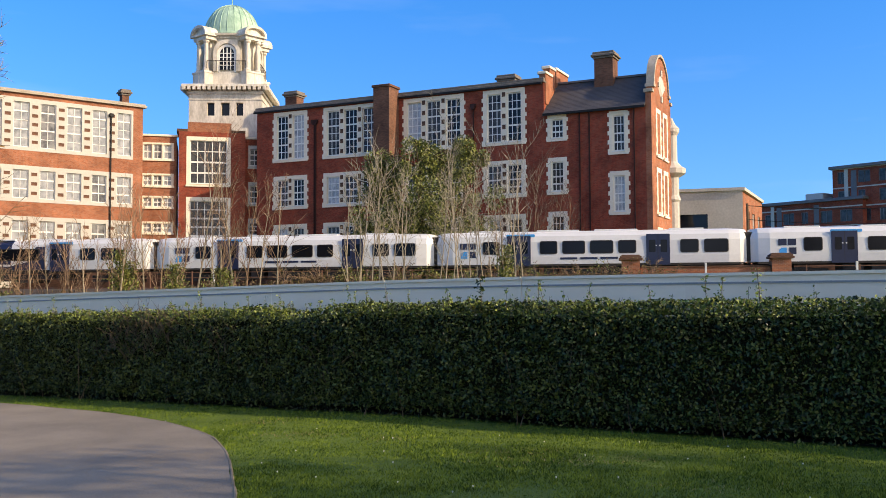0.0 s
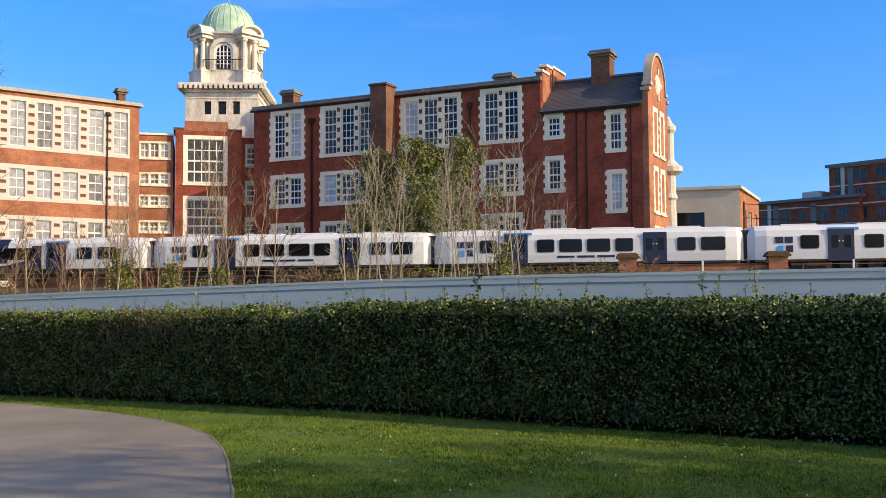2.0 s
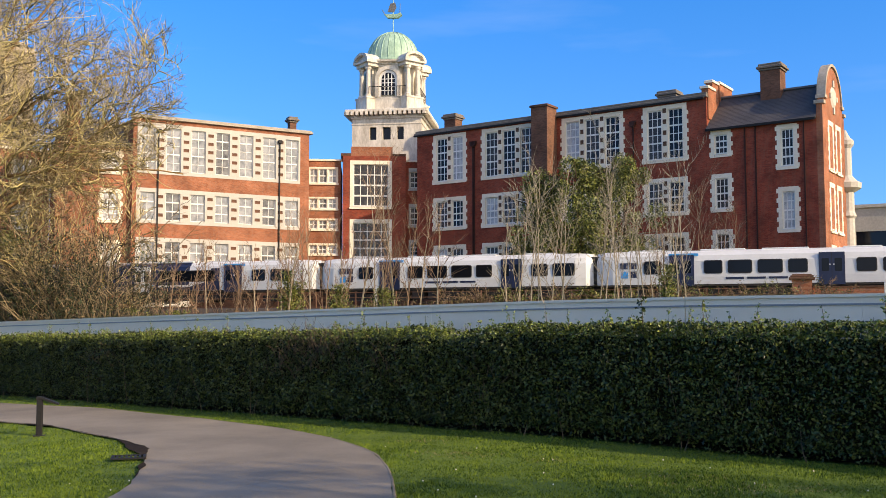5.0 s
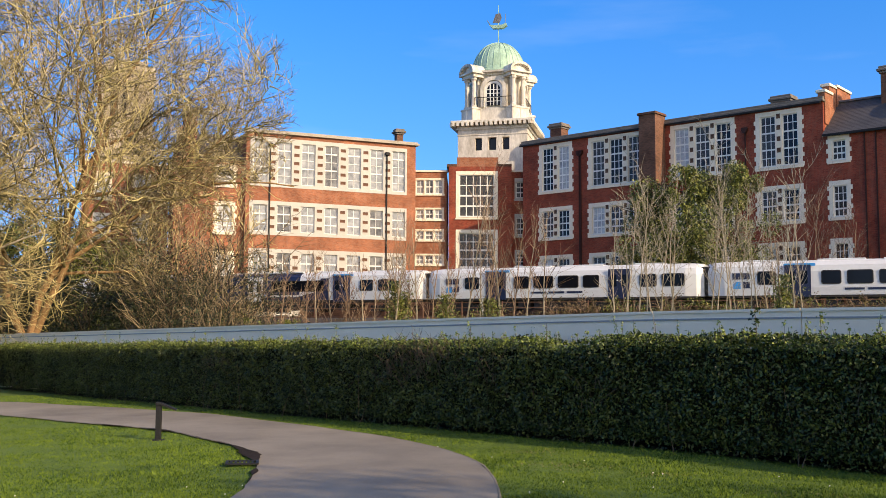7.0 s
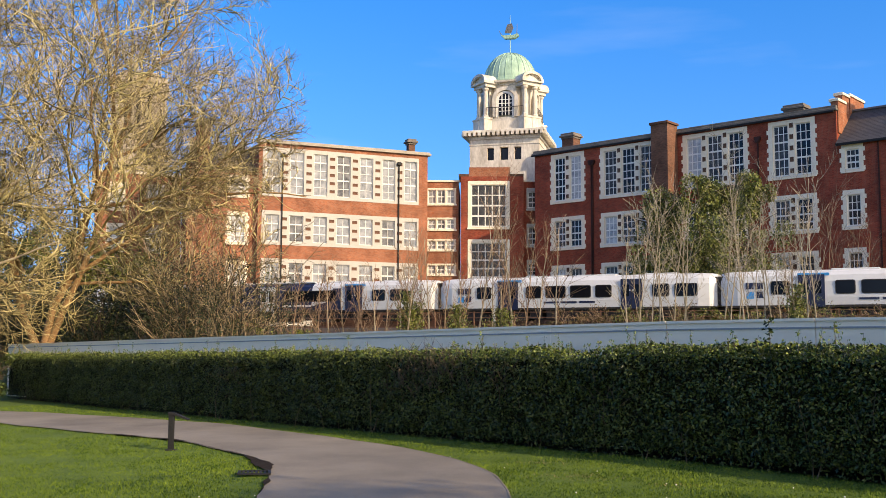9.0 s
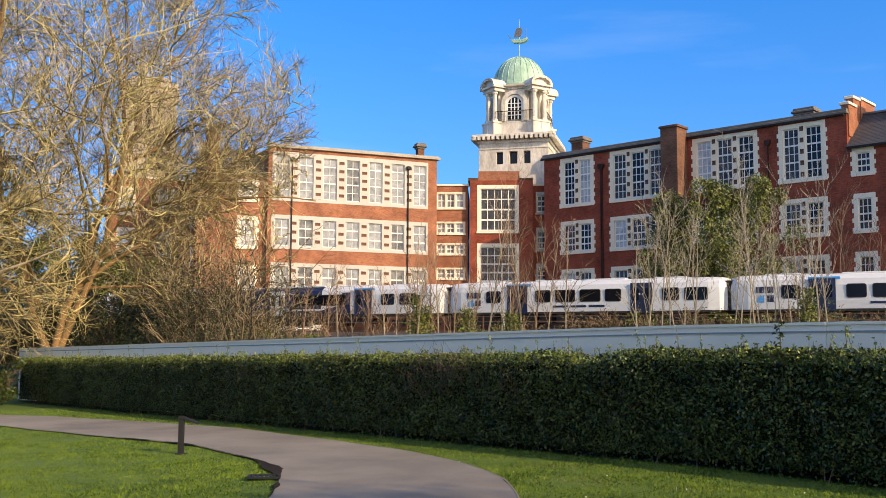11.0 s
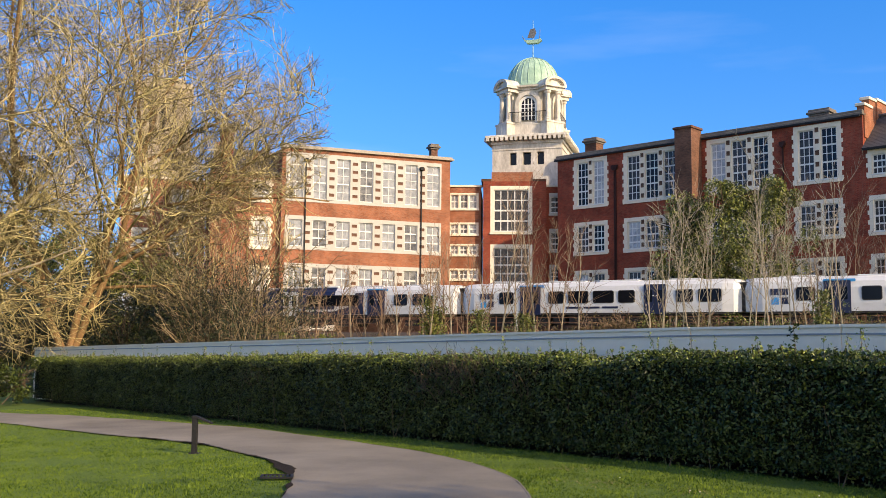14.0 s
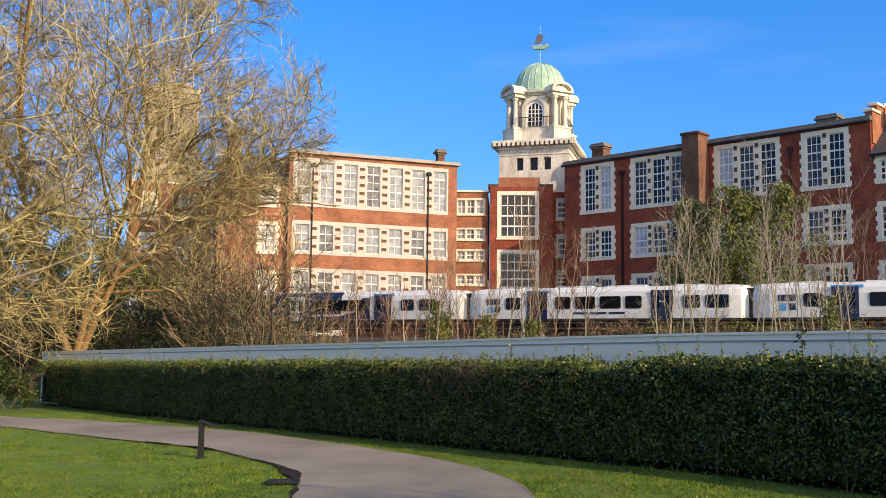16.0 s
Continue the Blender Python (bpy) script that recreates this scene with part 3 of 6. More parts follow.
FIRST = -52.85
cab_car(RAIL @ pose(FIRST, 0, 0))
first = trailer_car(RAIL @ pose(FIRST + CAR_L, 0, 0))
for k in (2, 3, 4):
    copy_thing(first, RAIL @ pose(FIRST + CAR_L * k, 0, 0))
front = cab_car(RAIL @ pose(FIRST - 0.7, 2.75, 0, 0, 0, 180), "navy and white driving carriage of a coupled unit, behind branches")
for k in range(4):
    gang = tagged(part("gangway", Geo().box(-0.42, 0.42, 0.55, 2.2, Z0 + 0.1, Z1 - 0.3, 0.05).box(-0.2, 0.2, 1.1, 1.6, 3.5, 3.9), UNDER, m=RAIL @ pose(FIRST + CAR_L * (k + 1), 0, 0)), "black flexible gangway between two carriages", "gangway", "gangways")

# bridge parapet with brick piers in front of the track
for sx in (0.72, 9.54):
    pier = thing("parapet_pier", RAIL @ pose(sx, -3.0, 0), "square orange brick parapet pier with a stepped cap", "pier", "parapet piers")
    part("shaft", Geo().box(-0.55, 0.55, -0.55, 0.55, 0.6, 4.0), BRICK_SUN_ORANGE, pier)
    part("cap", Geo().box(-0.72, 0.72, -0.72, 0.72, 4.0, 4.13, 0.03).box(-0.64, 0.64, -0.64, 0.64, 4.13, 4.25, 0.03).box(-0.55, 0.55, -0.55, 0.55, 4.25, 4.32, 0.03), BRICK_DARK, pier, "weathered brown cap")
par = thing("bridge_parapet", RAIL @ pose(0, -3.0, 0), "low red brick parapet between the piers", "parapet", kind="structure")
part("parapet_wall", Geo().box(1.3, 8.96, -0.25, 0.25, 0.6, 3.52), BRICK_SUN_ORANGE, par)
part("coping", Geo().box(1.3, 8.96, -0.3, 0.3, 3.522, 3.6, 0.02), BRICK_DARK, par)
rail_fence = thing("track_railing", RAIL @ pose(0, -3.2, 0), "thin weathered steel railing along the track", "railing")
for k in range(36):
    x = -52 + k * 3.0
    if -0.5 < x < 11:
        continue
    part("post", Geo().box(x - 0.04, x + 0.04, -0.04, 0.04, 1.8, 3.6), RUST, rail_fence)
for a, b in ((-52, 0.0), (10.3, 54)):
    for z in (3.15, 3.5):
        part("top_rail", Geo().box(a, b, -0.025, 0.025, z, z + 0.05), RUST, rail_fence)
for sx in (5.1, 13.6, -26.0):
    tagged(part("marker_post", Geo().box(sx - 0.06, sx + 0.06, -4.3, -4.18, 0.6, 3.75, 0.01), PAINT, m=RAIL), "short white lineside marker post", "post", "marker posts")
# made-up wall beyond the track, keeps the gap beneath the cars dark
tagged(part("gap_backing_wall", Geo().box(-120, 60, 9.0, 9.3, 0.6, 4.1), BRICK_DARK, m=RAIL), "low dark wall added beyond the track to darken the under-train gap", "wall", kind="structure")


# ---- the long brick building behind the railway ----
PANE_PALE = material("window_glass_blinds_and_glare", (0.24, 0.24, 0.235), (0.62, 0.61, 0.58), 0.12, 0.9, 2.5, 0, spec=0.8, detail=2)
PANE_WING = material("sunlit_window_glass_with_blinds", (0.14, 0.15, 0.155), (0.42, 0.42, 0.41), 0.12, 1.1, 2.5, 0, spec=0.6, detail=2)
PANE_MID = material("window_glass_half_blinds", (0.05, 0.052, 0.055), (0.28, 0.275, 0.265), 0.1, 0.9, 2.5, 0, spec=0.3, detail=2)
PANE_GREY = material("window_glass_dim_room", (0.012, 0.013, 0.016), (0.09, 0.09, 0.09), 0.06, 0.7, 2.0, 0, spec=0.25, detail=2)


SQUARE = mesh_of("dark_block", *shape(Geo().box(-0.15, 0.15, -0.013, 0.012, -0.19, 0.19)), BRICK_DARK)
OBLONG = mesh_of("red_block", *shape(Geo().box(-0.24, 0.24, -0.015, 0.015, -0.14, 0.14)), BRICK_BROWN)


def sash(parent, x0, x1, z0, z1, y, cols, rows, pane, transom=None, bar=0.026):
    """One sash: painted frame and bars in front of glass."""
    g = Geo()
    e = 0.075
    g.box(x0, x0 + e, y, y + 0.09, z0, z1).box(x1 - e, x1, y, y + 0.09, z0, z1).box(x0 + e, x1 - e, y, y + 0.09, z0, z0 + e).box(x0 + e, x1 - e, y, y + 0.09, z1 - e, z1)
    for k in range(1, cols):
        x = x0 + (x1 - x0) * k / cols
        g.box(x - bar, x + bar, y + 0.02, y + 0.08, z0 + e, z1 - e)
    for k in range(1, rows):
        z = z0 + (z1 - z0) * k / rows
        thick = bar + 0.034 if transom and k in transom else bar
        g.box(x0 + e, x1 - e, y + 0.018 - thick * 0.2, y + 0.082, z - thick, z + thick)
    fr = part("sash_frame", g, PAINT, parent, "white painted glazing bars")
    part("pane", Geo().box(x0 + 0.03, x1 - 0.03, y + 0.055, y + 0.065, z0 + 0.03, z1 - 0.03), pane, fr)


def stone_window(parent, x0, x1, z0, z1, sashes, panes, y=0.0, rows=6, cols=3, block=True, surround=None, pier=0.55, side=0.36, turn=None, quoins=True, low=0.28, high=0.36, bar=0.026):
    """A window: dressed-stone surround through the wall, brick squares in its mullions, painted sashes."""
    stone = surround or STONE
    w = (x1 - x0 - 2 * side - pier * (sashes - 1)) / sashes
    holes = [(x0 + side + i * (w + pier), x0 + side + i * (w + pier) + w, z0 + low, z1 - high) for i in range(sashes)]
    g = holed_wall(Geo(), x0, x1, z0, z1, y - 0.03, y + 0.30, holes)
    if quoins:
        k, z = 0, z0 + 0.1
        while z < z1 - 0.3:
            if k % 2 == 0:
                g.box(x0 - 0.13, x0 + 0.001, y - 0.026, y + 0.1, z, z + 0.33)
                g.box(x1 - 0.001, x1 + 0.13, y - 0.026, y + 0.1, z, z + 0.33)
            z += 0.36
            k += 1
    g.box(x0 - 0.06, x1 + 0.06, y - 0.12, y - 0.028, z0 - 0.02, z0 + 0.14)
    win = part("window", g, stone, parent, "dressed stone window surround", m=turn)
    for i, h in enumerate(holes):
        sash(win, h[0], h[1], h[2], h[3], y + 0.12, cols, rows, panes[i % len(panes)], transom=(rows // 3, rows * 2 // 3), bar=bar)
        part("sill", Geo().box(h[0] - 0.05, h[1] + 0.05, y - 0.09, y + 0.1, h[2] - 0.07, h[2] - 0.001), PAINT, win)
    if block:
        for i in range(sashes - 1):
            cx = holes[i][1] + pier / 2
            n = max(2, round((z1 - z0) / 0.88))
            for k in range(n):
                cz = z0 + 0.6 + (z1 - z0 - 1.05) * k / (n - 1)
                part("brick_block", SQUARE, None, win, m=pose(cx, y - 0.032, cz))
    return win


FAC = on_plan(-25.7, 74.0)
BASE_Z = -0.5
hall = thing("brick_hall", FAC, "three-storey red brick institutional block with white stone window surrounds", "building")
ROWS = [(14.32, 18.98, 6), (9.95, 13.03, 4), (5.42, 8.56, 4), (0.9, 4.1, 4)]
BAYS = [(-52.9, -49.2, 2), (-47.45, -41.75, 3), (-39.25, -33.5, 3), (-31.75, -28.02, 2)]
main_holes = [(a, b, z0, z1) for a, b, s in BAYS for z0, z1, r in ROWS]
part("wall", holed_wall(Geo(), -54.8, -26.4, BASE_Z, 19.2, 0.0, 0.45, main_holes), BRICK, hall, "dark red brick front wall")
for bi, (a, b, s) in enumerate(BAYS):
    for ri, (z0, z1, r) in enumerate(ROWS):
        panes = [PANE_GREY, PANE, PANE_GREY]
        # the pale second pane paints a bright reflection in this sash
        if bi == 0 and ri == 0:
            panes = [PANE, PANE_PALE]
        if (bi + ri) % 3 == 2:
            panes = [PANE_PALE, PANE_GREY, PANE]
        stone_window(hall, a, b, z0, z1, s, panes, rows=r)
part("side_wall", Geo().box(-54.8, -54.35, 0.452, 14, BASE_Z, 19.2), BRICK, hall)
# sun-facing end takes the orange copy, sunlight put into its colour
part("side_wall", Geo().box(-26.85, -26.4, 0.452, 14, BASE_Z, 19.2), BRICK_SUN_ORANGE, hall, "brick end of the parapet, coloured orange as sunlit")
part("rear_wall", Geo().box(-54.8, -26.4, 14.002, 14.4, BASE_Z, 19.2), BRICK, hall)
part("roof", Geo().box(-54.35, -26.85, 0.46, 14, 18.7, 18.9), LEAD, hall)
part("cornice", Geo().box(-55.05, -26.3, -0.22, 0.5, 19.2, 19.38, 0.03).box(-54.95, -26.35, -0.1, 0.46, 19.38, 19.6, 0.02), WEATHERED_AND_SHADOW, hall, "thin weathered coping along the roof line")
part("gutter", Geo().box(-55.05, -41.5, -0.3, -0.1, 19.06, 19.2, 0.02).box(-39.6, -26.5, -0.3, -0.1, 19.06, 19.2, 0.02), IRON, hall)
pier_ob = part("chimney_pier", Geo().box(-41.3, -39.74, -1.73, 0.0, BASE_Z, 19.9).box(-41.42, -39.62, -1.85, 0.1, 19.9, 20.1, 0.04), BRICK_BROWN, hall, "projecting brown brick flue pier")
for x in (-48.4, -32.6, -40.0 + 7.05 - 15.3):
    pipe = part("downpipe", Geo().box(x - 0.045, x + 0.045, -0.12, -0.02, BASE_Z, 17.6), PIPE, hall, "dark red-brown painted rainwater pipe")
    part("hopper", Geo().prism([(x - 0.1, 17.5), (x + 0.1, 17.5), (x + 0.24, 17.75), (x + 0.24, 17.95), (x - 0.24, 17.95), (x - 0.24, 17.75)], -0.3, 0.0), PIPE, pipe)


def chimney(parent, x, y, z0, z1, w, d, mat=None, pots=0):
    c = part("chimney", Geo().box(x - w / 2, x + w / 2, y - d / 2, y + d / 2, z0, z1 - 0.55), mat or BRICK_BROWN, parent, "brick chimney stack with stepped cap")
    part("chimney_cap", Geo().box(x - w / 2 - 0.1, x + w / 2 + 0.1, y - d / 2 - 0.1, y + d / 2 + 0.1, z1 - 0.55, z1 - 0.38, 0.03)
         .box(x - w / 2 - 0.24, x + w / 2 + 0.24, y - d / 2 - 0.24, y + d / 2 + 0.24, z1 - 0.38, z1 - 0.2, 0.05).box(x - w / 2 - 0.12, x + w / 2 + 0.12, y - d / 2 - 0.12, y + d / 2 + 0.12, z1 - 0.2, z1, 0.03), WEATHERED_AND_SHADOW, c)
    return c


chimney(hall, -53.35, 4.0, 18.9, 21.75, 1.3, 1.2)
chimney(hall, -31.0, 4.0, 18.9, 21.0, 1.5, 1.3)
# end block with a slate roof and a curved gable
end = thing("gabled_end_block", FAC, "red brick end block with slate roof and curved Dutch gable", "building")
END_W = [(-26.1, -24.5, 14.3, 16.42), (-26.1, -24.5, 10.0, 12.98), (-26.1, -24.5, 5.6, 8.62), (-21.0, -19.5, 12.9, 16.32), (-21.0, -19.5, 8.15, 11.58), (-21.0, -19.5, 3.6, 6.9)]
part("wall", holed_wall(Geo(), -26.398, -18.1, BASE_Z, 16.5, 0.0, 0.4, END_W), BRICK, end, "dark red brick wall")
for i, (a, b, z0, z1) in enumerate(END_W):
    stone_window(end, a, b, z0, z1, 1, [PANE_GREY if i != 4 else PANE_PALE], rows=3 if i == 0 else 4, cols=3, block=False, side=0.3)
G_D = 6.7
gable_pts = [(0.0, BASE_Z), (G_D, BASE_Z), (G_D, 17.6), (G_D - 0.45, 17.6), (G_D - 0.45, 18.1), (G_D - 0.95, 18.1)]
gable_pts += [(G_D / 2 + 2.4 * math.cos(radians(a)), 18.1 + 2.75 * math.sin(radians(a))) for a in range(5, 180, 10)]
gable_pts += [(0.95, 18.1), (0.45, 18.1), (0.45, 17.6), (0.0, 17.6)]
# gable brick is lighter and warmer than the front to look sunlit
part("gable_wall", Geo().prism(gable_pts, -18.098, -17.65, axis="x"), BRICK_SUN_ORANGE, end, "brick gable with curved head, coloured orange as sunlit")
arc = [(G_D / 2 + 2.5 * math.cos(radians(a)), 18.1 + 2.85 * math.sin(radians(a))) for a in range(0, 181, 9)]
for (ya, za), (yb, zb) in zip(arc[:-1], arc[1:]):
    yc, zc = G_D / 2, 18.1
    k = 1.075
    part("coping_stone", Geo().prism([(ya, za), (yb, zb), (yc + (yb - yc) * k, zc + (zb - zc) * k), (yc + (ya - yc) * k, zc + (za - zc) * k)], -18.2, -17.55, axis="x"), COPING, end)
for ya, yb, za in ((-0.1, 0.44, 17.6), (0.4, 1.0, 18.1), (G_D - 0.44, G_D + 0.1, 17.6), (G_D - 1.0, G_D - 0.4, 18.1)):
    part("gable_kneeler", Geo().box(-18.25, -17.5, ya, yb, za, za + 0.25, 0.02), COPING, end, "tan stone kneeler")

part("gable_emblem", Geo().lathe([(0.15, -0.1), (0.85, -0.1), (0.85, 0.0), (0.6, 0.12), (0.15, 0.12)], 20).box(-0.18, 0.18, -1.3, -0.8, -0.05, 0.1).box(-0.18, 0.18, 0.8, 1.3, -0.05, 0.1).box(-1.1, -0.8, -0.18, 0.18, -0.05, 0.1).box(0.8, 1.1, -0.18, 0.18, -0.05, 0.1), RENDER, end, "carved stone roundel", m=pose(-17.65, G_D / 2, 18.6, 90, 0, 90))
SIDE = pose(-17.65, 0, 0, 0, 0, 90)
for a in (1.5, 3.8):
    for z0, z1 in ((12.7, 16.6), (8.1, 11.9), (3.4, 7.2)):
        stone_window(end, a, a + 1.6, z0, z1, 1, [PANE_PALE], rows=4, cols=2, block=False, side=0.3, turn=SIDE)
part("rear_wall", Geo().box(-26.398, -18.1, G_D, G_D + 0.4, BASE_Z, 16.5), BRICK, end)
RIDGE = 19.6
roof_ob = part("roof", Geo().prism([(-0.3, 16.45), (G_D / 2, RIDGE - 0.05), (G_D + 0.35, 16.5), (G_D + 0.35, 16.56), (G_D / 2, RIDGE + 0.04), (-0.3, 16.49)], -26.39, -18.11, axis="x"), SLATE, end, "dark slate roof in courses")
for k in range(22):
    t0, t1 = k / 22, (k + 1) / 22
    y0, y1 = -0.35 + t0 * (G_D / 2 + 0.35), -0.35 + t1 * (G_D / 2 + 0.35)
    z0, z1 = 16.5 + t0 * (RIDGE - 16.5), 16.5 + t1 * (RIDGE - 16.5)
    rf_ob = part("slate_course", Geo().prism([(y0, z0), (y1 + 0.05, z1 + 0.03), (y1 + 0.05, z1 + 0.08), (y0, z0 + 0.06)], -26.39, -18.11, axis="x"), SLATE, roof_ob)
part("ridge", Geo().box(-26.39, -18.11, G_D / 2 - 0.15, G_D / 2 + 0.15, RIDGE + 0.04, RIDGE + 0.2, 0.03), LEAD, end)
part("gutter", Geo().box(-26.39, -18.11, -0.42, -0.28, 16.38, 16.56), IRON, end)
chimney(end, -22.1, 3.2, 17.5, 21.8, 1.55, 1.5)
for x in (-23.4, -22.6, -19.0):
    p = part("downpipe", Geo().box(x - 0.045, x + 0.045, -0.12, -0.02, BASE_Z, 16.4), PIPE, end, "dark red-brown rainwater pipe")
# stepped parapet where the higher block ends
st = thing("stepped_parapet", FAC, "stepped brick parapet with pale stone copings", "parapet")
for k, (y0, y1, z) in enumerate(((0.2, 1.4, 19.95), (1.2, 2.2, 20.6), (2.9, 5.6, 20.8))):
    part("step", Geo().box(-26.84, -26.3, y0, y1 + 0.4, 17.5, z), BRICK_SUN_ORANGE, st)
    part("coping", Geo().box(-26.98, -26.2, y0 - 0.1, y1 + 0.45, z, z + 0.22, 0.04), STONE, st)
# stone bay beyond the gable
por = thing("stone_corner_bay", FAC @ pose(-17.75, G_D + 0.55, 0), "weathered carved stone corner bay with a domed cap", "bay")
part("shaft", Geo().lathe([(0.6, BASE_Z), (0.6, 9.6), (0.75, 9.8), (0.6, 10.2), (0.6, 11.9)], 12), CONCRETE, por)
part("cap", Geo().lathe([(0.65, 11.7), (1.15, 12.0), (1.2, 12.4), (0.85, 12.6), (0.5, 13.0), (0.48, 15.2), (0.68, 15.5), (0.7, 15.8), (0.4, 16.1), (0.12, 16.7)], 12), RENDER, por)

# ---- the sunlit wing ----
WNG = on_plan(39.0, 85.0)
wing = thing("sunlit_wing", WNG, "sunlit orange brick wing with pale window bands and brick chequers", "building")
WROWS = [(14.3, 18.75, 5), (9.98, 13.03, 3), (5.4, 8.76, 3), (0.9, 4.2, 3)]
bands = [(18.2, 33.1, z0, z1) for z0, z1, n in WROWS]
part("wall", holed_wall(Geo(), 17.85, 34.0, BASE_Z, 19.1, 0, 0.45, bands), BRICK_SUN_ORANGE, wing, "brick wall coloured bright orange-red as sunlit")
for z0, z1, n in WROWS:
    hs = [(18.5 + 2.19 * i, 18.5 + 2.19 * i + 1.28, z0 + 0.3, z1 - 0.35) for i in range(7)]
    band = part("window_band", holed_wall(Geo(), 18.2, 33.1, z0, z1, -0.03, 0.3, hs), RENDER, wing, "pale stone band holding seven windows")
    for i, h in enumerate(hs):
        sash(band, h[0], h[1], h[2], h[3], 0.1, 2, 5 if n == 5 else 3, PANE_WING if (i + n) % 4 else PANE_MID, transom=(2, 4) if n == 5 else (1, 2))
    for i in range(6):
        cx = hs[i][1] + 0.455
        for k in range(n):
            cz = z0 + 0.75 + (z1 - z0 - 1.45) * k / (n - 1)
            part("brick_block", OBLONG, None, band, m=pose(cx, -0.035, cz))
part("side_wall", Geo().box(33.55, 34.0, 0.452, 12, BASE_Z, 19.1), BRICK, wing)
part("side_wall", Geo().box(17.85, 18.3, 0.452, 12, BASE_Z, 19.1), BRICK_SUN_ORANGE, wing)
part("rear_wall", Geo().box(17.85, 34.0, 12.002, 12.4, BASE_Z, 19.1), BRICK, wing)
part("roof", Geo().box(18.3, 33.55, 0.46, 12, 18.6, 18.8), LEAD, wing)
part("cornice", Geo().box(17.7, 34.3, -0.25, 0.5, 19.1, 19.28, 0.03).box(17.75, 34.2, -0.12, 0.46, 19.28, 19.42, 0.02), COPING, wing, "thin buff coping")
for x in (20.0, 31.07):
    p = part("downpipe", Geo().box(x - 0.045, x + 0.045, -0.16, -0.06, BASE_Z, 17.9), IRON, wing, "black rainwater pipe")
    part("hopper", Geo().box(x - 0.2, x + 0.2, -0.3, -0.04, 17.95, 18.25, 0.05), IRON, p)
chimney(wing, 33.4, 3.0, 18.8, 21.2, 0.66, 0.66)
rl = Geo()
for k in range(6):
    rl.box(33.9 - 0.02, 33.94, 3.6 + k * 0.35, 3.64 + k * 0.35, 19.1, 20.2)
part("roof_rail", rl.box(33.9, 33.94, 3.5, 5.5, 20.1, 20.16), IRON, wing)
low = thing("lower_wing_end", WNG, "lower brick end with slate roof and end chimney", "building")
LOWW = [(15.3, 17.1, 14.1, 16.1), (15.3, 17.1, 9.9, 12.85), (15.3, 17.1, 5.4, 8.5)]
part("wall", holed_wall(Geo(), 11.8, 17.848, BASE_Z, 16.6, 0.6, 1.0, LOWW), BRICK_SUN_ORANGE, low)
for a, b, z0, z1 in LOWW:
    stone_window(low, a, b, z0, z1, 1, [PANE_PALE], y=0.6, rows=4, block=False, side=0.28)
part("roof", Geo().prism([(0.3, 16.6), (6.5, 19.9), (12, 16.6), (12, 16.5), (6.5, 19.7), (0.3, 16.5)], 13.4, 17.8, axis="x"), SLATE, low)
part("end_wall", Geo().prism([(0.602, BASE_Z), (12, BASE_Z), (12, 17.2), (6.5, 20.4), (0.602, 17.2)], 12.9, 13.4, axis="x"), BRICK, low)
chimney(low, 13.1, 1.4, 16, 20.9, 1.0, 1.4, BRICK)

# ---- link and stair bay between the two wings ----
LNK = on_plan(14.0, 94.0)
link = thing("link_block", LNK, "brick link with rows of small white windows", "building")
# local x of bearing a: 94 tan(14 - a)
LROWS = [(14.7, 16.4), (12.2, 13.5), (10.2, 11.4), (7.8, 9.0), (5.4, 6.7), (3.0, 4.2)]
lh = [(-5.35, -2.45, a, b) for a, b in LROWS]
part("wall", holed_wall(Geo(), -6.0, -2.2, BASE_Z, 17.0, 0, 0.4, lh), BRICK_SUN_ORANGE, link)
for a, b in LROWS:
    stone_window(link, -5.35, -2.45, a, b, 3, [PANE_WING, PANE_MID, PANE_WING], rows=2, cols=2, block=False, surround=STONE, pier=0.14, side=0.16, quoins=False, low=0.2, high=0.16)
part("coping", Geo().box(-6.1, -2.1, -0.12, 0.5, 17.0, 17.18, 0.02), STONE, link)
part("rear_block", Geo().box(-6.0, -2.2, 0.402, 8, BASE_Z, 16.8), BRICK, link)
bay = thing("stair_bay", LNK, "projecting brown brick stair bay with tall gridded windows", "building")
BH = [(-1.3, 2.75, 12.3, 17.0), (-1.3, 2.75, 7.4, 11.3), (-1.3, 2.75, 2.6, 6.4)]
part("wall", holed_wall(Geo(), -2.0, 4.1, BASE_Z, 17.45, -0.6, -0.2, BH), BRICK, bay)
part("parapet", Geo().box(-1.2, 2.8, -0.6, -0.1, 17.452, 18.35), BRICK_SUN_ORANGE, bay)
for xa, xb in ((-2.19, -1.202), (2.802, 4.1)):
    part("shoulder", Geo().box(xa, xb, -0.58, 3, 17.452, 17.7), BRICK_DARK, bay)
for a, b, z0, z1 in BH:
    stone_window(bay, a, b, z0, z1, 1, [PANE_GREY], y=-0.6, rows=4, cols=5, block=False, side=0.34, quoins=False, bar=0.045)
part("body", Geo().box(-2.0, 4.1, -0.198, 6, BASE_Z, 17.4), BRICK, bay)
nar = thing("narrow_link", LNK, "narrow brick link with small stacked windows", "building")
NR = [(14.2, 16.4), (10.6, 12.9), (7.6, 9.4), (4.6, 6.4)]
part("wall", holed_wall(Geo(), 4.1, 6.6, BASE_Z, 17.0, 0, 0.4, [(4.4, 6.0, a, b) for a, b in NR]), BRICK, nar)
for a, b in NR:
    stone_window(nar, 4.4, 6.0, a, b, 1, [PANE_GREY], rows=3, block=False, surround=RENDER, side=0.14, quoins=False)
part("coping", Geo().box(4.1, 6.6, -0.12, 0.5, 17.0, 17.2, 0.02), STONE, nar)

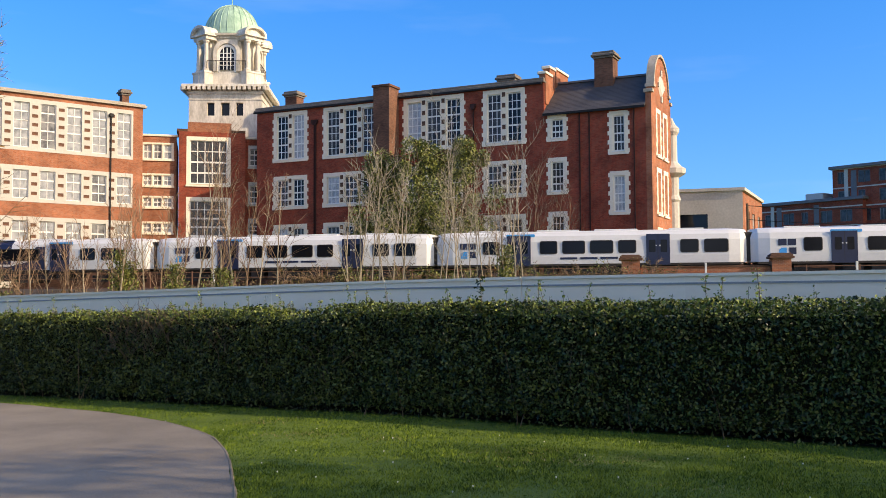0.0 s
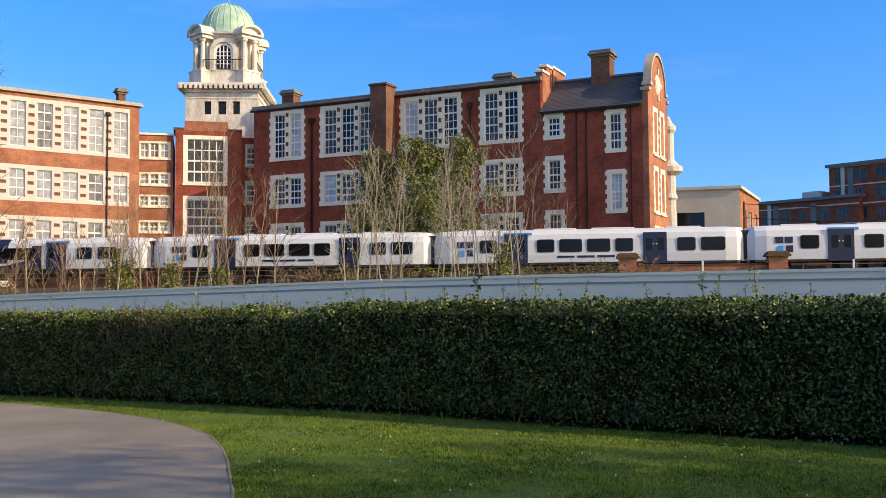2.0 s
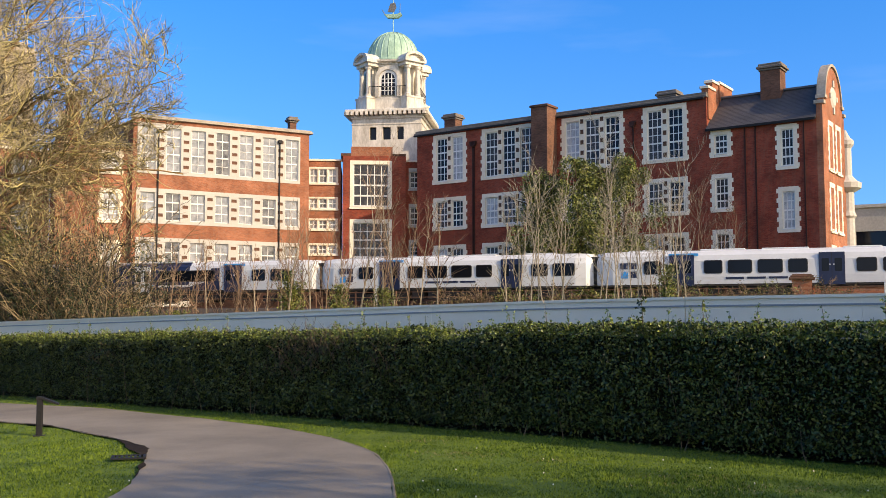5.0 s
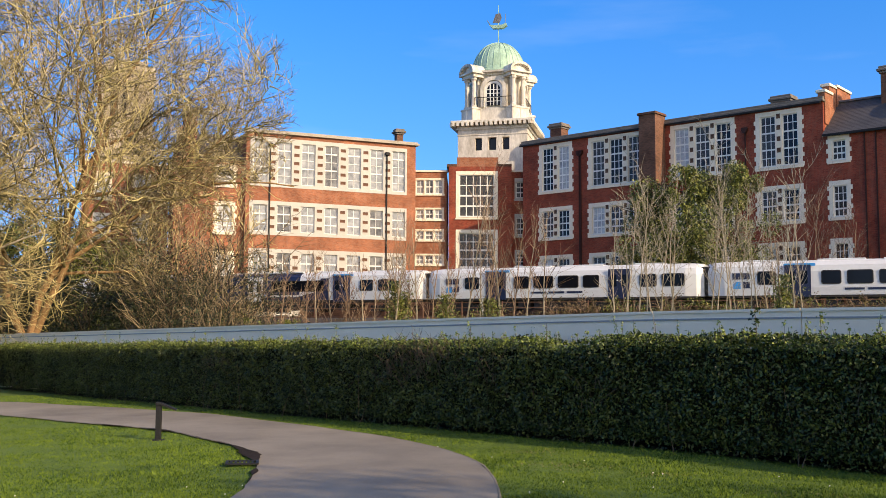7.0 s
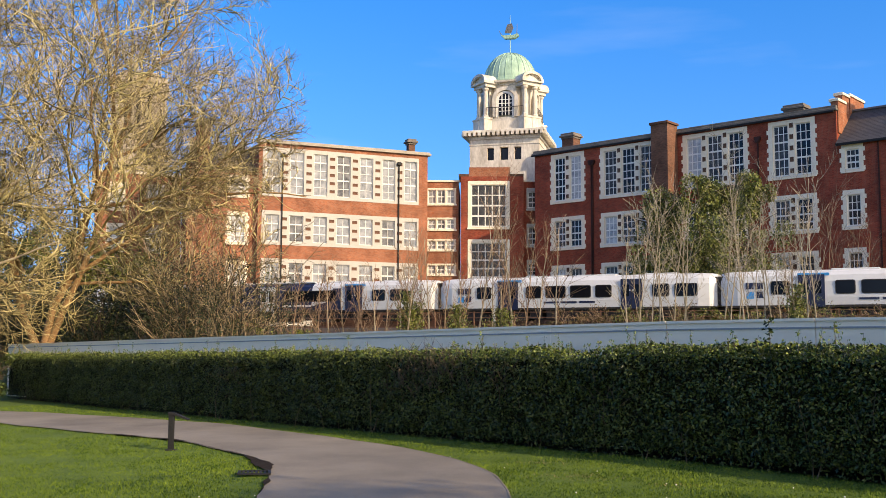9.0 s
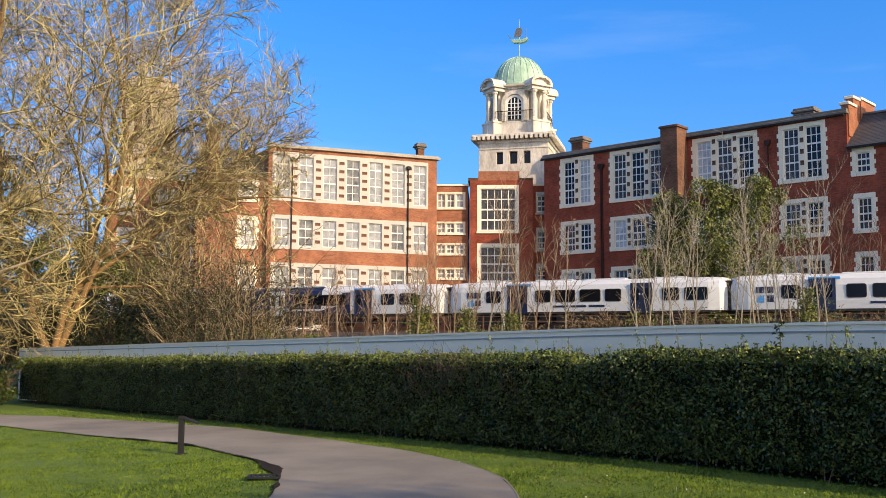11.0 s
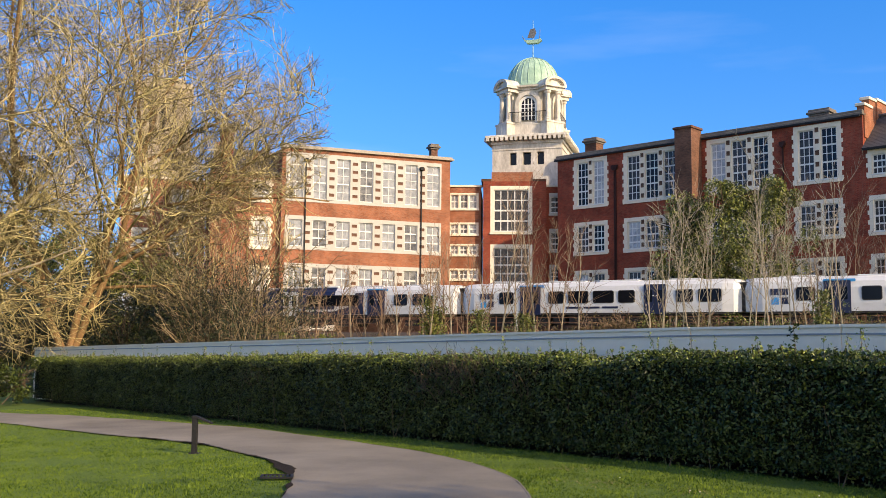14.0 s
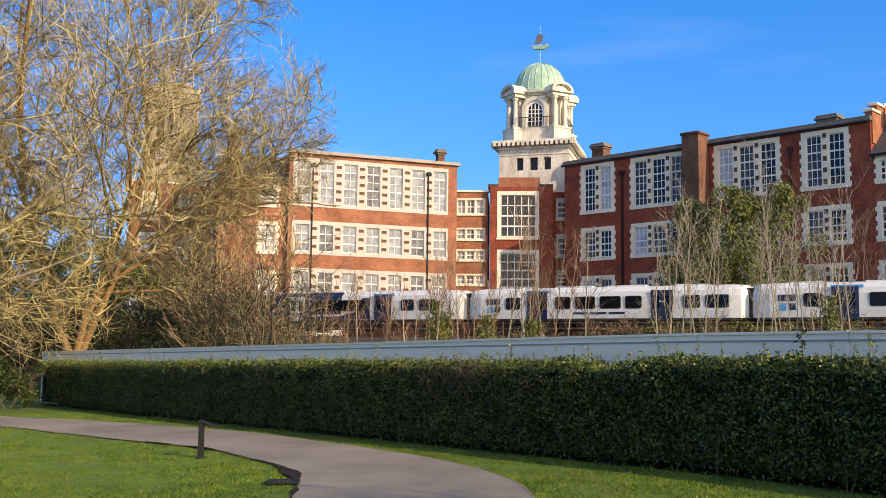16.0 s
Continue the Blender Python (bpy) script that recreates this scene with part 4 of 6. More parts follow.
# ---- domed tower ----
TOW = pose(*at(12.27, 100.5), 0, 0, 2.0)
tower = thing("domed_tower", TOW, "cream stone tower with a green copper dome and weathervane", "tower")
part("base", holed_wall(Geo(), -3.55, 3.55, 8, 21.9, -3.55, -3.0, [(-1.75, -1.05, 19.75, 21.05), (-0.42, 0.42, 19.75, 21.05), (1.05, 1.75, 19.75, 21.05)]).box(-3.55, 3.55, -2.998, 3.55, 8, 21.9), TOWER_STONE, tower, "plain cream stone shaft")
for x in (-1.4, 0.0, 1.4):
    part("slot_window", Geo().box(x - 0.36, x + 0.36, -3.1, -3.05, 19.75, 21.05), PANE, tower, "dark slot window")
co = Geo().box(-3.7, 3.7, -3.7, 3.7, 21.9, 22.2, 0.02).box(-4.2, 4.2, -4.2, 4.2, 22.55, 22.78, 0.04)
for k in range(17):
    x = -3.9 + 7.8 * k / 16
    for s in (-1, 1):
        co.box(x - 0.14, x + 0.14, s * 4.0 - 0.3, s * 4.0 + 0.3, 22.2, 22.55)
        co.box(s * 4.0 - 0.3, s * 4.0 + 0.3, x - 0.14, x + 0.14, 22.2, 22.55)
part("cornice", co, TOWER_STONE, tower, "projecting stone cornice on dentils")
# dark stone here paints the shadow that lies between the dentils
part("frieze", Geo().box(-3.72, 3.72, -3.72, 3.72, 22.202, 22.548), WEATHERED_AND_SHADOW, tower, "recess behind the dentils, coloured dark for its shadow")
part("string_course", Geo().box(-3.62, 3.62, -3.62, 3.62, 21.3, 21.42, 0.03), TOWER_STONE, tower)
part("plinth", Geo().box(-2.85, 2.85, -2.85, 2.85, 22.782, 24.1, 0.03).box(-2.8, 2.8, -2.8, 2.8, 24.1, 24.3, 0.03), TOWER_STONE, tower)
part("belfry", Geo().lathe([(2.75, 24.3), (2.75, 28.3)], 8, phase=math.pi / 8), TOWER_STONE, tower)
for s in range(4):
    m = pose(0, 0, 0, 0, 0, 90 * s)
    arch = Geo()
    ring = [(0.95 * math.cos(radians(a)), 26.15 + 0.95 * math.sin(radians(a))) for a in range(0, 181, 12)]
    wide = [(1.35 * math.cos(radians(a)), 26.15 + 1.35 * math.sin(radians(a))) for a in range(0, 181, 12)]
    for i in range(len(ring) - 1):
        arch.prism([ring[i], ring[i + 1], wide[i + 1], wide[i]], -2.95, -2.66)
    arch.box(0.95, 1.35, -2.95, -2.66, 24.3, 26.15).box(-1.35, -0.95, -2.95, -2.66, 24.3, 26.15)
    a = part("arch", arch, TOWER_STONE, tower, "round-headed arch", m=m)
    part("arch_pane", Geo().prism([(0.72, 24.5), *[(0.72 * math.cos(radians(q)), 26.1 + 0.72 * math.sin(radians(q))) for q in range(0, 181, 15)], (-0.72, 24.5)], -2.72, -2.685), PANE, a)
    bars_ = Geo()
    for x in (-0.36, 0, 0.36):
        bars_.box(x - 0.05, x + 0.05, -2.77, -2.725, 24.5, 26.7)
    for z in (24.95, 25.35, 25.75, 26.15):
        bars_.box(-0.72, 0.72, -2.765, -2.726, z - 0.03, z + 0.03)
    for q in range(0, 180, 15):
        bars_.prism([(r_ * math.cos(radians(t_)), 26.1 + r_ * math.sin(radians(t_))) for r_, t_ in ((0.95, q), (0.95, q + 15), (0.70, q + 15), (0.70, q))], -2.80, -2.726)
    bars_.box(0.70, 0.95, -2.80, -2.726, 24.3, 26.1).box(-0.95, -0.70, -2.80, -2.726, 24.3, 26.1)
    part("arch_frame", bars_, PAINT, a)
    rail_ = Geo().box(-1.9, 1.9, -3.2, -3.16, 25.25, 25.32)
    for k in range(13):
        rail_.box(-1.9 + 0.316 * k - 0.015, -1.9 + 0.316 * k + 0.015, -3.19, -3.165, 24.3, 25.25)
    part("balcony_rail", rail_, IRON, a, "thin black railing")
    pm = pose(0, 0, 0, 0, 0, 90 * s + 45)
    part("corner_pier", Geo().box(-0.5, 0.5, -2.95, -2.3, 24.3, 27.8, 0.05), TOWER_STONE, tower, "angled corner pier set behind its columns", m=pm)
    part("corner_pedestal", Geo().box(-1.05, 1.05, -3.95, -2.9, 22.782, 24.24, 0.04).box(-1.12, 1.12, -4.02, -2.88, 24.1, 24.3, 0.03), TOWER_STONE, tower, "pedestal under the paired columns", m=pm)
    part("corner_beam", Geo().box(-1.1, 1.1, -3.85, -2.5, 27.45, 27.8, 0.03), TOWER_STONE, tower, m=pm)
    for sx in (-0.62, 0.62):
        part("column", Geo().lathe([(0.34, 24.3), (0.34, 24.5), (0.25, 24.62), (0.22, 27.1), (0.34, 27.25), (0.34, 27.45)], 10, cx=sx, cy=-3.5), TOWER_STONE, tower, "round stone column", m=pm)
    rim = [((1.32 * math.cos(radians(q)), 27.98 + 0.92 * math.sin(radians(q))), (1.05 * math.cos(radians(q)), 27.98 + 0.66 * math.sin(radians(q)))) for q in range(0, 181, 12)]
    part("hood_slab", Geo().box(-1.32, 1.32, -4.1, -2.4, 27.802, 27.978, 0.02), TOWER_STONE, tower, m=pm)
    part("segmental_hood", Geo().prism([p for p, _ in rim] + [q for _, q in reversed(rim)], -4.1, -2.2), TOWER_STONE, tower, "curved hood over the corner", m=pm)
    part("tympanum", Geo().prism([p for _, p in rim], -3.75, -2.3), TOWER_STONE, tower, m=pm)
part("entablature", Geo().lathe([(2.9, 27.7), (2.9, 27.85), (3.25, 27.95), (3.3, 28.12), (2.9, 28.2)], 8, phase=math.pi / 8), TOWER_STONE, tower)
dome_profile = [(2.85, 28.1), (2.85, 28.4)] + [(2.78 * math.cos(radians(a)), 28.4 + 3.32 * math.sin(radians(a))) for a in range(0, 86, 6)] + [(0.12, 31.74)]
dome = part("dome", Geo().lathe(dome_profile, 48), COPPER, tower, "verdigris copper dome with standing seams", smooth=True)
for k in range(24):
    a = 2 * math.pi * k / 24
    part("seam", Geo().tube([(2.80 * math.cos(radians(q)) * math.cos(a), 2.80 * math.cos(radians(q)) * math.sin(a), 28.4 + 3.34 * math.sin(radians(q))) for q in range(0, 87, 9)], [0.035] * 10, 4), COPPER, dome)
vane = part("weathervane", Geo().tube([(0, 0, 31.2), (0, 0, 35.9)], [0.06, 0.03], 6), COPPER, tower, "gilded green ship weathervane on a pole")
hullp = [(-0.95, 33.75), (-0.6, 33.35), (0.5, 33.3), (0.95, 33.6), (0.85, 33.85), (0.4, 33.7), (-0.5, 33.7)]
part("ship_hull", Geo().prism(hullp, -0.22, 0.22), COPPER, vane)
part("sail", Geo().prism([(-0.6, 34.0), (0.1, 33.95), (0.35, 34.5), (0.2, 35.0), (-0.3, 34.9)], -0.05, 0.05).tube([(-0.9, 0, 33.8), (-1.2, 0, 34.3)], [0.05, 0.03], 4).tube([(0.7, 0, 33.7), (0.75, 0, 34.9)], [0.04, 0.03], 4), LEAD, vane)

# far tower seen through the bare tree
T2 = pose(*at(33.9, 112), 0, 0, 30)
tow2 = thing("far_stone_tower", T2, "pale stone tower standing behind bare branches", "tower")
part("shaft", Geo().box(-2.8, 2.8, -2.8, 2.8, 0, 29.5), FAR_STONE, tow2)
for za in (22.0, 29.5):
    part("band", Geo().box(-3.05, 3.05, -3.05, 3.05, za, za + 0.55, 0.04), FAR_STONE, tow2)
for sx in (-1.2, 0, 1.2):
    part("slot", Geo().box(sx - 0.22, sx + 0.22, -2.86, -2.802, 24.5, 28.0), PANE, tow2, "dark louvred opening")
part("top", Geo().box(-2.2, 2.2, -2.2, 2.2, 30.1, 30.9, 0.3), FAR_STONE, tow2)
lb = thing("brick_block_behind_tree", on_plan(39.0, 98.0), "orange brick block behind bare branches", "building")
LBH = [(x, x + 1.7, z, z + 2.8) for x in (6.0, 9.6) for z in (5.6, 9.9, 13.9)]
part("wall", holed_wall(Geo(), 5.0, 13.0, BASE_Z, 17.6, 0, 0.4, LBH), BRICK_SUN_ORANGE, lb)
for a, b, z0, z1 in LBH:
    stone_window(lb, a, b, z0, z1, 1, [PANE_PALE], rows=4, block=False, side=0.28, quoins=False)
part("coping", Geo().box(4.9, 13.1, -0.1, 0.5, 17.6, 17.8, 0.02), STONE, lb)

# ---- background to the right ----
con = thing("concrete_block", on_plan(-16.5, 98.0), "stained pale concrete block with a brick side", "building")
part("front_wall", holed_wall(Geo(), -8.0, 1.3, BASE_Z, 12.0, 0, 0.4, [(-4.6, -2.0, 7.6, 9.8)]), CONCRETE, con)
part("front_window", Geo().box(-4.6, -2.0, 0.15, 0.2, 7.6, 9.8), PANE, con)
cs = part("side_wall", holed_wall(Geo(), 0.0, 14.0, BASE_Z, 12.0, 0, 0.4, [(2.5 + 4 * k, 4.5 + 4 * k, 7.2, 10.3) for k in range(3)]), BRICK_SUN_ORANGE, con, "orange brick side wall", m=pose(1.3, 0.4, 0, 0, 0, 81))
for k in range(3):
    part("side_window", Geo().box(2.5 + 4 * k, 4.5 + 4 * k, 0.12, 0.18, 7.2, 10.3).box(3.45 + 4 * k, 3.55 + 4 * k, 0.05, 0.119, 7.2, 10.3), PANE_PALE, cs)
part("roof", Geo().prism([(-8.1, -0.2), (1.5, -0.2), (3.7, 14.2), (-8.1, 14.2)], 12.0, 12.3, axis="z"), CONCRETE, con)


def apartments(m, w, h, d, label, z_first=0.8):
    ap = thing("apartment_building", m, label, "apartment block", "apartment blocks")
    floors = int((h - z_first) / 2.9)
    holes, k = [], 0
    n = max(2, int(w / 3.3))
    for i in range(n):
        for f_ in range(floors):
            x = 0.8 + i * (w - 1.2) / n
            holes.append((x, x + (1.9 if (i * 7 + f_) % 3 else 1.1), z_first + 2.9 * f_ + 0.6, z_first + 2.9 * f_ + 2.4))
    part("wall", holed_wall(Geo(), 0, w, BASE_Z, h, 0, 0.4, holes), BRICK, ap, "red brick front")
    for a, b, z0, z1 in holes:
        wd = part("window", Geo().box(a, b, 0.15, 0.2, z0, z1), PANE_GREY, ap)
        part("frame", Geo().box(a, a + 0.08, 0.05, 0.149, z0, z1).box(b - 0.08, b, 0.05, 0.149, z0, z1).box((a + b) / 2 - 0.04, (a + b) / 2 + 0.04, 0.05, 0.149, z0, z1).box(a + 0.08, b - 0.08, 0.05, 0.149, z1 - 0.1, z1), LEAD, wd)
    for i in range(1, n, 2):
        x = 0.8 + i * (w - 1.2) / n - 0.55
        part("cladding_panel", Geo().box(x - 0.5, x + 0.35, -0.06, -0.003, 2, h - 0.4), LEAD, ap, "dark grey cladding strip")
    for f_ in range(1, floors + 1):
        part("floor_band", Geo().box(0.0, w, -0.05, -0.003, z_first + 2.9 * f_ - 0.12, z_first + 2.9 * f_ + 0.06), RENDER, ap, "thin pale floor band")
    part("corner_strip", Geo().box(1.9, 2.5, -0.1, -0.052, 1, h - 0.1), RENDER, ap, "pale upright cladding strip")
    for xa in (0, w - 0.4):
        part("side_wall", Geo().box(xa, xa + 0.4, 0.402, d, BASE_Z, h), BRICK, ap)
    part("roof", Geo().box(-0.4, w + 0.4, -0.5, d, h, h + 0.45, 0.04), LEAD, ap)
    return ap


m1 = pose(*at(-18.2, 165), 0, 0, -50)
apartments(m1, 17.0, 16.2, 14, "dark brick apartment block with grey cladding, lower part")
part("rooftop_plant", Geo().box(7, 10, 1.5, 5, 16.65, 17.8, 0.1), RENDER, bpy.data.objects["apartment_building"])
apartments(pose(*at(-22.0, 160), 0, 0, -50), 30, 21.1, 16, "tall dark brick apartment block with grey cladding")

# overhead wires crossing in front of the far apartments
wires = thing("overhead_wires", pose(0, 0, 0), "thin slack overhead wires beyond the railway", "cables")
for za, zb in ((9.6, 9.0), (8.4, 7.7), (7.3, 6.5)):
    a, b = at(-17.5, 88, za), at(-30.0, 84, zb)
    part("wire", Geo().tube([a.lerp(b, k / 8) - Vector((0, 0, 0.5 * math.sin(math.pi * k / 8))) for k in range(9)], [0.03] * 9, 4), IRON, wires)
for az, dd, zz in ((-17.5, 88, 9.8), (-30.0, 84, 9.2)):
    q = at(az, dd)
    part("pole", Geo().tube([(q.x, q.y, -0.5), (q.x, q.y, zz)], [0.14, 0.10], 8), TWIG, wires, "wooden pole")


# ---- planting helpers ----
def leaf_cloud(name, pts, sizes, mat, parent, seed, up=0.4, out=None, label="", fold=0.15, slim=0.3):
    """Many small pointed leaves, each two folded triangles, in one mesh."""
    r = np.random.RandomState(seed)
    pts, n = np.asarray(pts, float), len(pts)
    nr = r.normal(size=(n, 3))
    nr[:, 2] += up
    if out is not None:
        nr += out
    nr /= np.linalg.norm(nr, axis=1)[:, None]
    t = np.cross(nr, r.normal(size=(n, 3)))
    t /= np.linalg.norm(t, axis=1)[:, None]
    w = np.cross(nr, t)
    s = np.asarray(sizes, float)[:, None]
    v = np.stack([pts - t * s * 0.5, pts + w * s * slim + nr * s * fold, pts + t * s * 0.5, pts - w * s * slim + nr * s * fold], 1).reshape(-1, 3)
    i = np.arange(n) * 4
    f = np.stack([i, i + 1, i + 2, i, i + 2, i + 3], 1).reshape(-1, 3)
    me = bpy.data.meshes.new(name)
    me.vertices.add(len(v))
    me.vertices.foreach_set("co", v.ravel())
    me.loops.add(len(f) * 3)
    me.loops.foreach_set("vertex_index", f.ravel().astype(np.int32))
    me.polygons.add(len(f))
    me.polygons.foreach_set("loop_start", (np.arange(len(f)) * 3).astype(np.int32))
    me.materials.append(mat)
    me.update(calc_edges=True)
    return part(name, me, mat, parent, label)


def wander(rnd, p, d, length, k, wob, lift):
    """A bending line of k steps from p along d."""
    pts, d = [Vector(p)], Vector(d).normalized()
    for i in range(k):
        d = (d + Vector((rnd.gauss(0, wob), rnd.gauss(0, wob), rnd.gauss(0, wob * 0.6) + lift))).normalized()
        pts.append(pts[-1] + d * length / k)
    return pts, d


def limb(g, rnd, p, d, length, r, depth, spec, thin=0.0135):
    """Grow one limb and its side shoots. spec: per depth (steps, wobble, lift, children, child length share, spread, sides)."""
    k, wob, lift, kids, share, spread, sides = spec[depth]
    pts, _ = wander(rnd, p, d, length, k, wob, lift)
    tip = 0.25 if depth < len(spec) - 1 else 0.35
    g[depth].tube(pts, [r * (1 - (1 - tip) * i / k) for i in range(k + 1)], sides)
    if depth + 1 >= len(spec):
        return
    for c in range(kids):
        f = 0.18 + 0.82 * (c + rnd.random()) / kids
        i = min(int(f * k), k - 1)
        q = pts[i].lerp(pts[i + 1], f * k - i)
        ax = (pts[i + 1] - pts[i]).normalized()
        side = ax.cross(Vector((rnd.gauss(0, 1), rnd.gauss(0, 1), rnd.gauss(0, 1)))).normalized()
        limb(g, rnd, q, ax * (1 - spread) + side * spread, length * share * rnd.uniform(0.6, 1.15) * (1.15 - 0.5 * f), max(r * (1 - 0.7 * f) * 0.55, thin if depth + 2 < len(spec) else thin * 0.8), depth + 1, spec, thin)


# ---- hedge ----
rnd = random.Random(11)
ux, uy = math.cos(radians(FENCE_BEARING)), math.sin(radians(FENCE_BEARING))
HX0, HX1 = -25.2, 8.5
hedge_len = (HX1 - HX0) / ux
NOTCH = (-1.72 - HX0) / ux
hedge = thing("hedge", pose(0, 0, 0), "clipped dark evergreen hedge with bright shoots and sunlit-coloured top", "hedge")


def cut(s):
    """How far the clipped top lies below its usual height: a notch where two plants meet, lower beyond it."""
    return 0.16 * math.exp(-((s - NOTCH) / 0.4) ** 2) + 0.05 * smooth(NOTCH + 0.3, NOTCH - 0.3, s)


def hedge_at(s, off):
    x, y = HX0 + s * ux, FENCE_Y + FENCE_SLOPE * HX0 + s * uy
    return x + off * uy, y - off * ux


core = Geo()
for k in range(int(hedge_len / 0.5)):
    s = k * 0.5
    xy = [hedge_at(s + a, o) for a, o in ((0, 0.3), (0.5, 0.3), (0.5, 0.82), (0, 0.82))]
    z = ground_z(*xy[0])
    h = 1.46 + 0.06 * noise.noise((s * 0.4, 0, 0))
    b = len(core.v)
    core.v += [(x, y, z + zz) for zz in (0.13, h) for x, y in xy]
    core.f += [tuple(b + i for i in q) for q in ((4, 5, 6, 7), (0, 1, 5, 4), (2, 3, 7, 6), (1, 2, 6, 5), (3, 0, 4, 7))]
# near-black colour stands for the shade behind the leaves
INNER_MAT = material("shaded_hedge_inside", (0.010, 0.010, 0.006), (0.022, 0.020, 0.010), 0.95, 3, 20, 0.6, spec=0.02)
part("inner_growth", core, INNER_MAT, hedge, "twiggy inside of the hedge, coloured dark for its shade")
fr, fo, to, yo = [], [], [], []
for k in range(135000):
    s, h = hedge_len * rnd.random() ** 0.72, rnd.uniform(0.10, 1.66) if rnd.random() < 0.93 else rnd.uniform(0.01, 0.25)
    thin = noise.noise((s * 0.55, h * 0.9, 7)) + 0.5 * noise.noise((s * 1.7, h * 2.1, 3))
    if h < 0.2 and rnd.random() < 0.35 or thin < -0.45 and rnd.random() < 0.2:
        continue
    if h > 1.66 - cut(s):
        continue
    clump = noise.noise((s * 2.3, h * 2.8, 2)) + 0.5 * noise.noise((s * 5.2, h * 5.6, 4))
    if clump < -0.28 and rnd.random() < 0.4:
        continue
    bulge = 0.15 * noise.noise((s * 0.6, h * 0.9, 1)) + 0.12 * clump - 0.16 * smooth(0.4, 0.0, h)
    off = max(1.02 + bulge + rnd.uniform(-0.24, 0.06) - 0.14 * smooth(1.35, 1.68, h), 0.83 + rnd.uniform(0, 0.06))
    x, y = hedge_at(s, off)
    # upper fringe takes the bright leaf colour, painting the sun on the hedge top
    (yo if h > 1.46 and rnd.random() < 0.5 + 0.4 * noise.noise((s * 0.5, 2, 2)) else fr).append((x, y, ground_z(x, y) + h))
for k in range(44000):
    s, off = rnd.uniform(0, hedge_len), rnd.uniform(0.12, 0.97)
    x, y = hedge_at(s, off)
    top = 1.60 - cut(s) + 0.05 * noise.noise((s * 0.35, 0, 5)) + 0.09 * noise.noise((s * 1.9, off * 2, 6))
    p = (x, y, ground_z(x, y) + top + rnd.uniform(-0.16, 0.07))
    # most top leaves are bright too, sunlight put into their colour
    (yo if rnd.random() < 0.62 + 0.35 * noise.noise((s * 0.5, 2, 2)) else to).append(p)
# the hedge's end
for k in range(1800):
    x, y = hedge_at(rnd.uniform(-0.12, 0.1), rnd.uniform(0.1, 1.1))
    fr.append((x, y, ground_z(x, y) + rnd.uniform(0.1, 1.62)))
sz = np.random.RandomState(3)
outward = np.array([uy, -ux, 0.0]) * 0.7
leaf_cloud("front_leaves", fr, sz.uniform(0.036, 0.066, len(fr)), LEAF, hedge, 21, 0.35, outward, "dark glossy leaves")["kind"] = "stuff"
# upright shoots over the clipped top
sg, sl = Geo(), []
for k in range(420):
    s, off = rnd.uniform(0, hedge_len), rnd.uniform(0.2, 1.15)
    tall = rnd.uniform(0.05, 0.14) if rnd.random() < 0.9 else rnd.uniform(0.15, 0.36)
    x, y = hedge_at(s, off)
    z = ground_z(x, y) + 1.56
    pts, _ = wander(rnd, (x, y, z), (rnd.gauss(0, 0.12), rnd.gauss(0, 0.12), 1), tall + 0.06, 4, 0.07, 0.03)
    sg.tube(pts, [0.005, 0.0045, 0.004, 0.003, 0.002], 3)
    for q in range(int(6 + tall * 45)):
        f = rnd.random()
        p = pts[min(int(f * 4), 3)].lerp(pts[min(int(f * 4), 3) + 1], f * 4 % 1)
        sl.append((p.x + rnd.gauss(0, 0.02), p.y + rnd.gauss(0, 0.02), p.z))
# a few long shoots stand well above the clipped top
for az, tall in ((-2.3, 0.42), (-5.7, 0.34), (-12.2, 0.26), (-15.2, 0.36), (-16.0, 0.32), (-18.2, 0.44), (3.2, 0.22), (9.5, 0.25), (-8.6, 0.2), (20.5, 0.2)):
    tg = math.tan(radians(az))
    y = (FENCE_Y - 0.7 / ux) / (1 + FENCE_SLOPE * tg)
    x = -y * tg
    pts, _ = wander(rnd, (x, y, ground_z(x, y) + 1.5), (rnd.gauss(0, 0.08), 0, 1), tall + 0.12, 4, 0.05, 0.03)
    sg.tube(pts, [0.007, 0.006, 0.005, 0.004, 0.003], 4)
    for q in range(int(tall * 110)):
        f = rnd.random()
        p = pts[min(int(f * 4), 3)].lerp(pts[min(int(f * 4), 3) + 1], f * 4 % 1)
        (to if az == -2.3 else sl).append((p.x + rnd.gauss(0, 0.03), p.y + rnd.gauss(0, 0.03), p.z))
leaf_cloud("top_leaves", to, sz.uniform(0.05, 0.085, len(to)), LEAF, hedge, 22, 0.9)["kind"] = "stuff"
part("shoot_growth", sg, TWIG, hedge)["kind"] = "stuff"
leaf_cloud("shoot_leaves", yo + sl, sz.uniform(0.032, 0.056, len(yo) + len(sl)), LEAF_YOUNG_SUNLIT, hedge, 23, 0.6, None, "bright yellow-green leaves of young shoots and the sunlit-coloured top")["kind"] = "stuff"
st_ = Geo()
for k in range(55):
    s = rnd.uniform(0, hedge_len)
    x, y = hedge_at(s, rnd.uniform(0.78, 1.04))
    pts, _ = wander(rnd, (x, y, ground_z(x, y) - 0.02), (rnd.gauss(0, 0.25), rnd.gauss(0, 0.1), 1), rnd.uniform(0.5, 1.4), 6, 0.12, 0.05)
    st_.tube(pts, [0.009, 0.008, 0.007, 0.006, 0.005, 0.004, 0.003], 4)
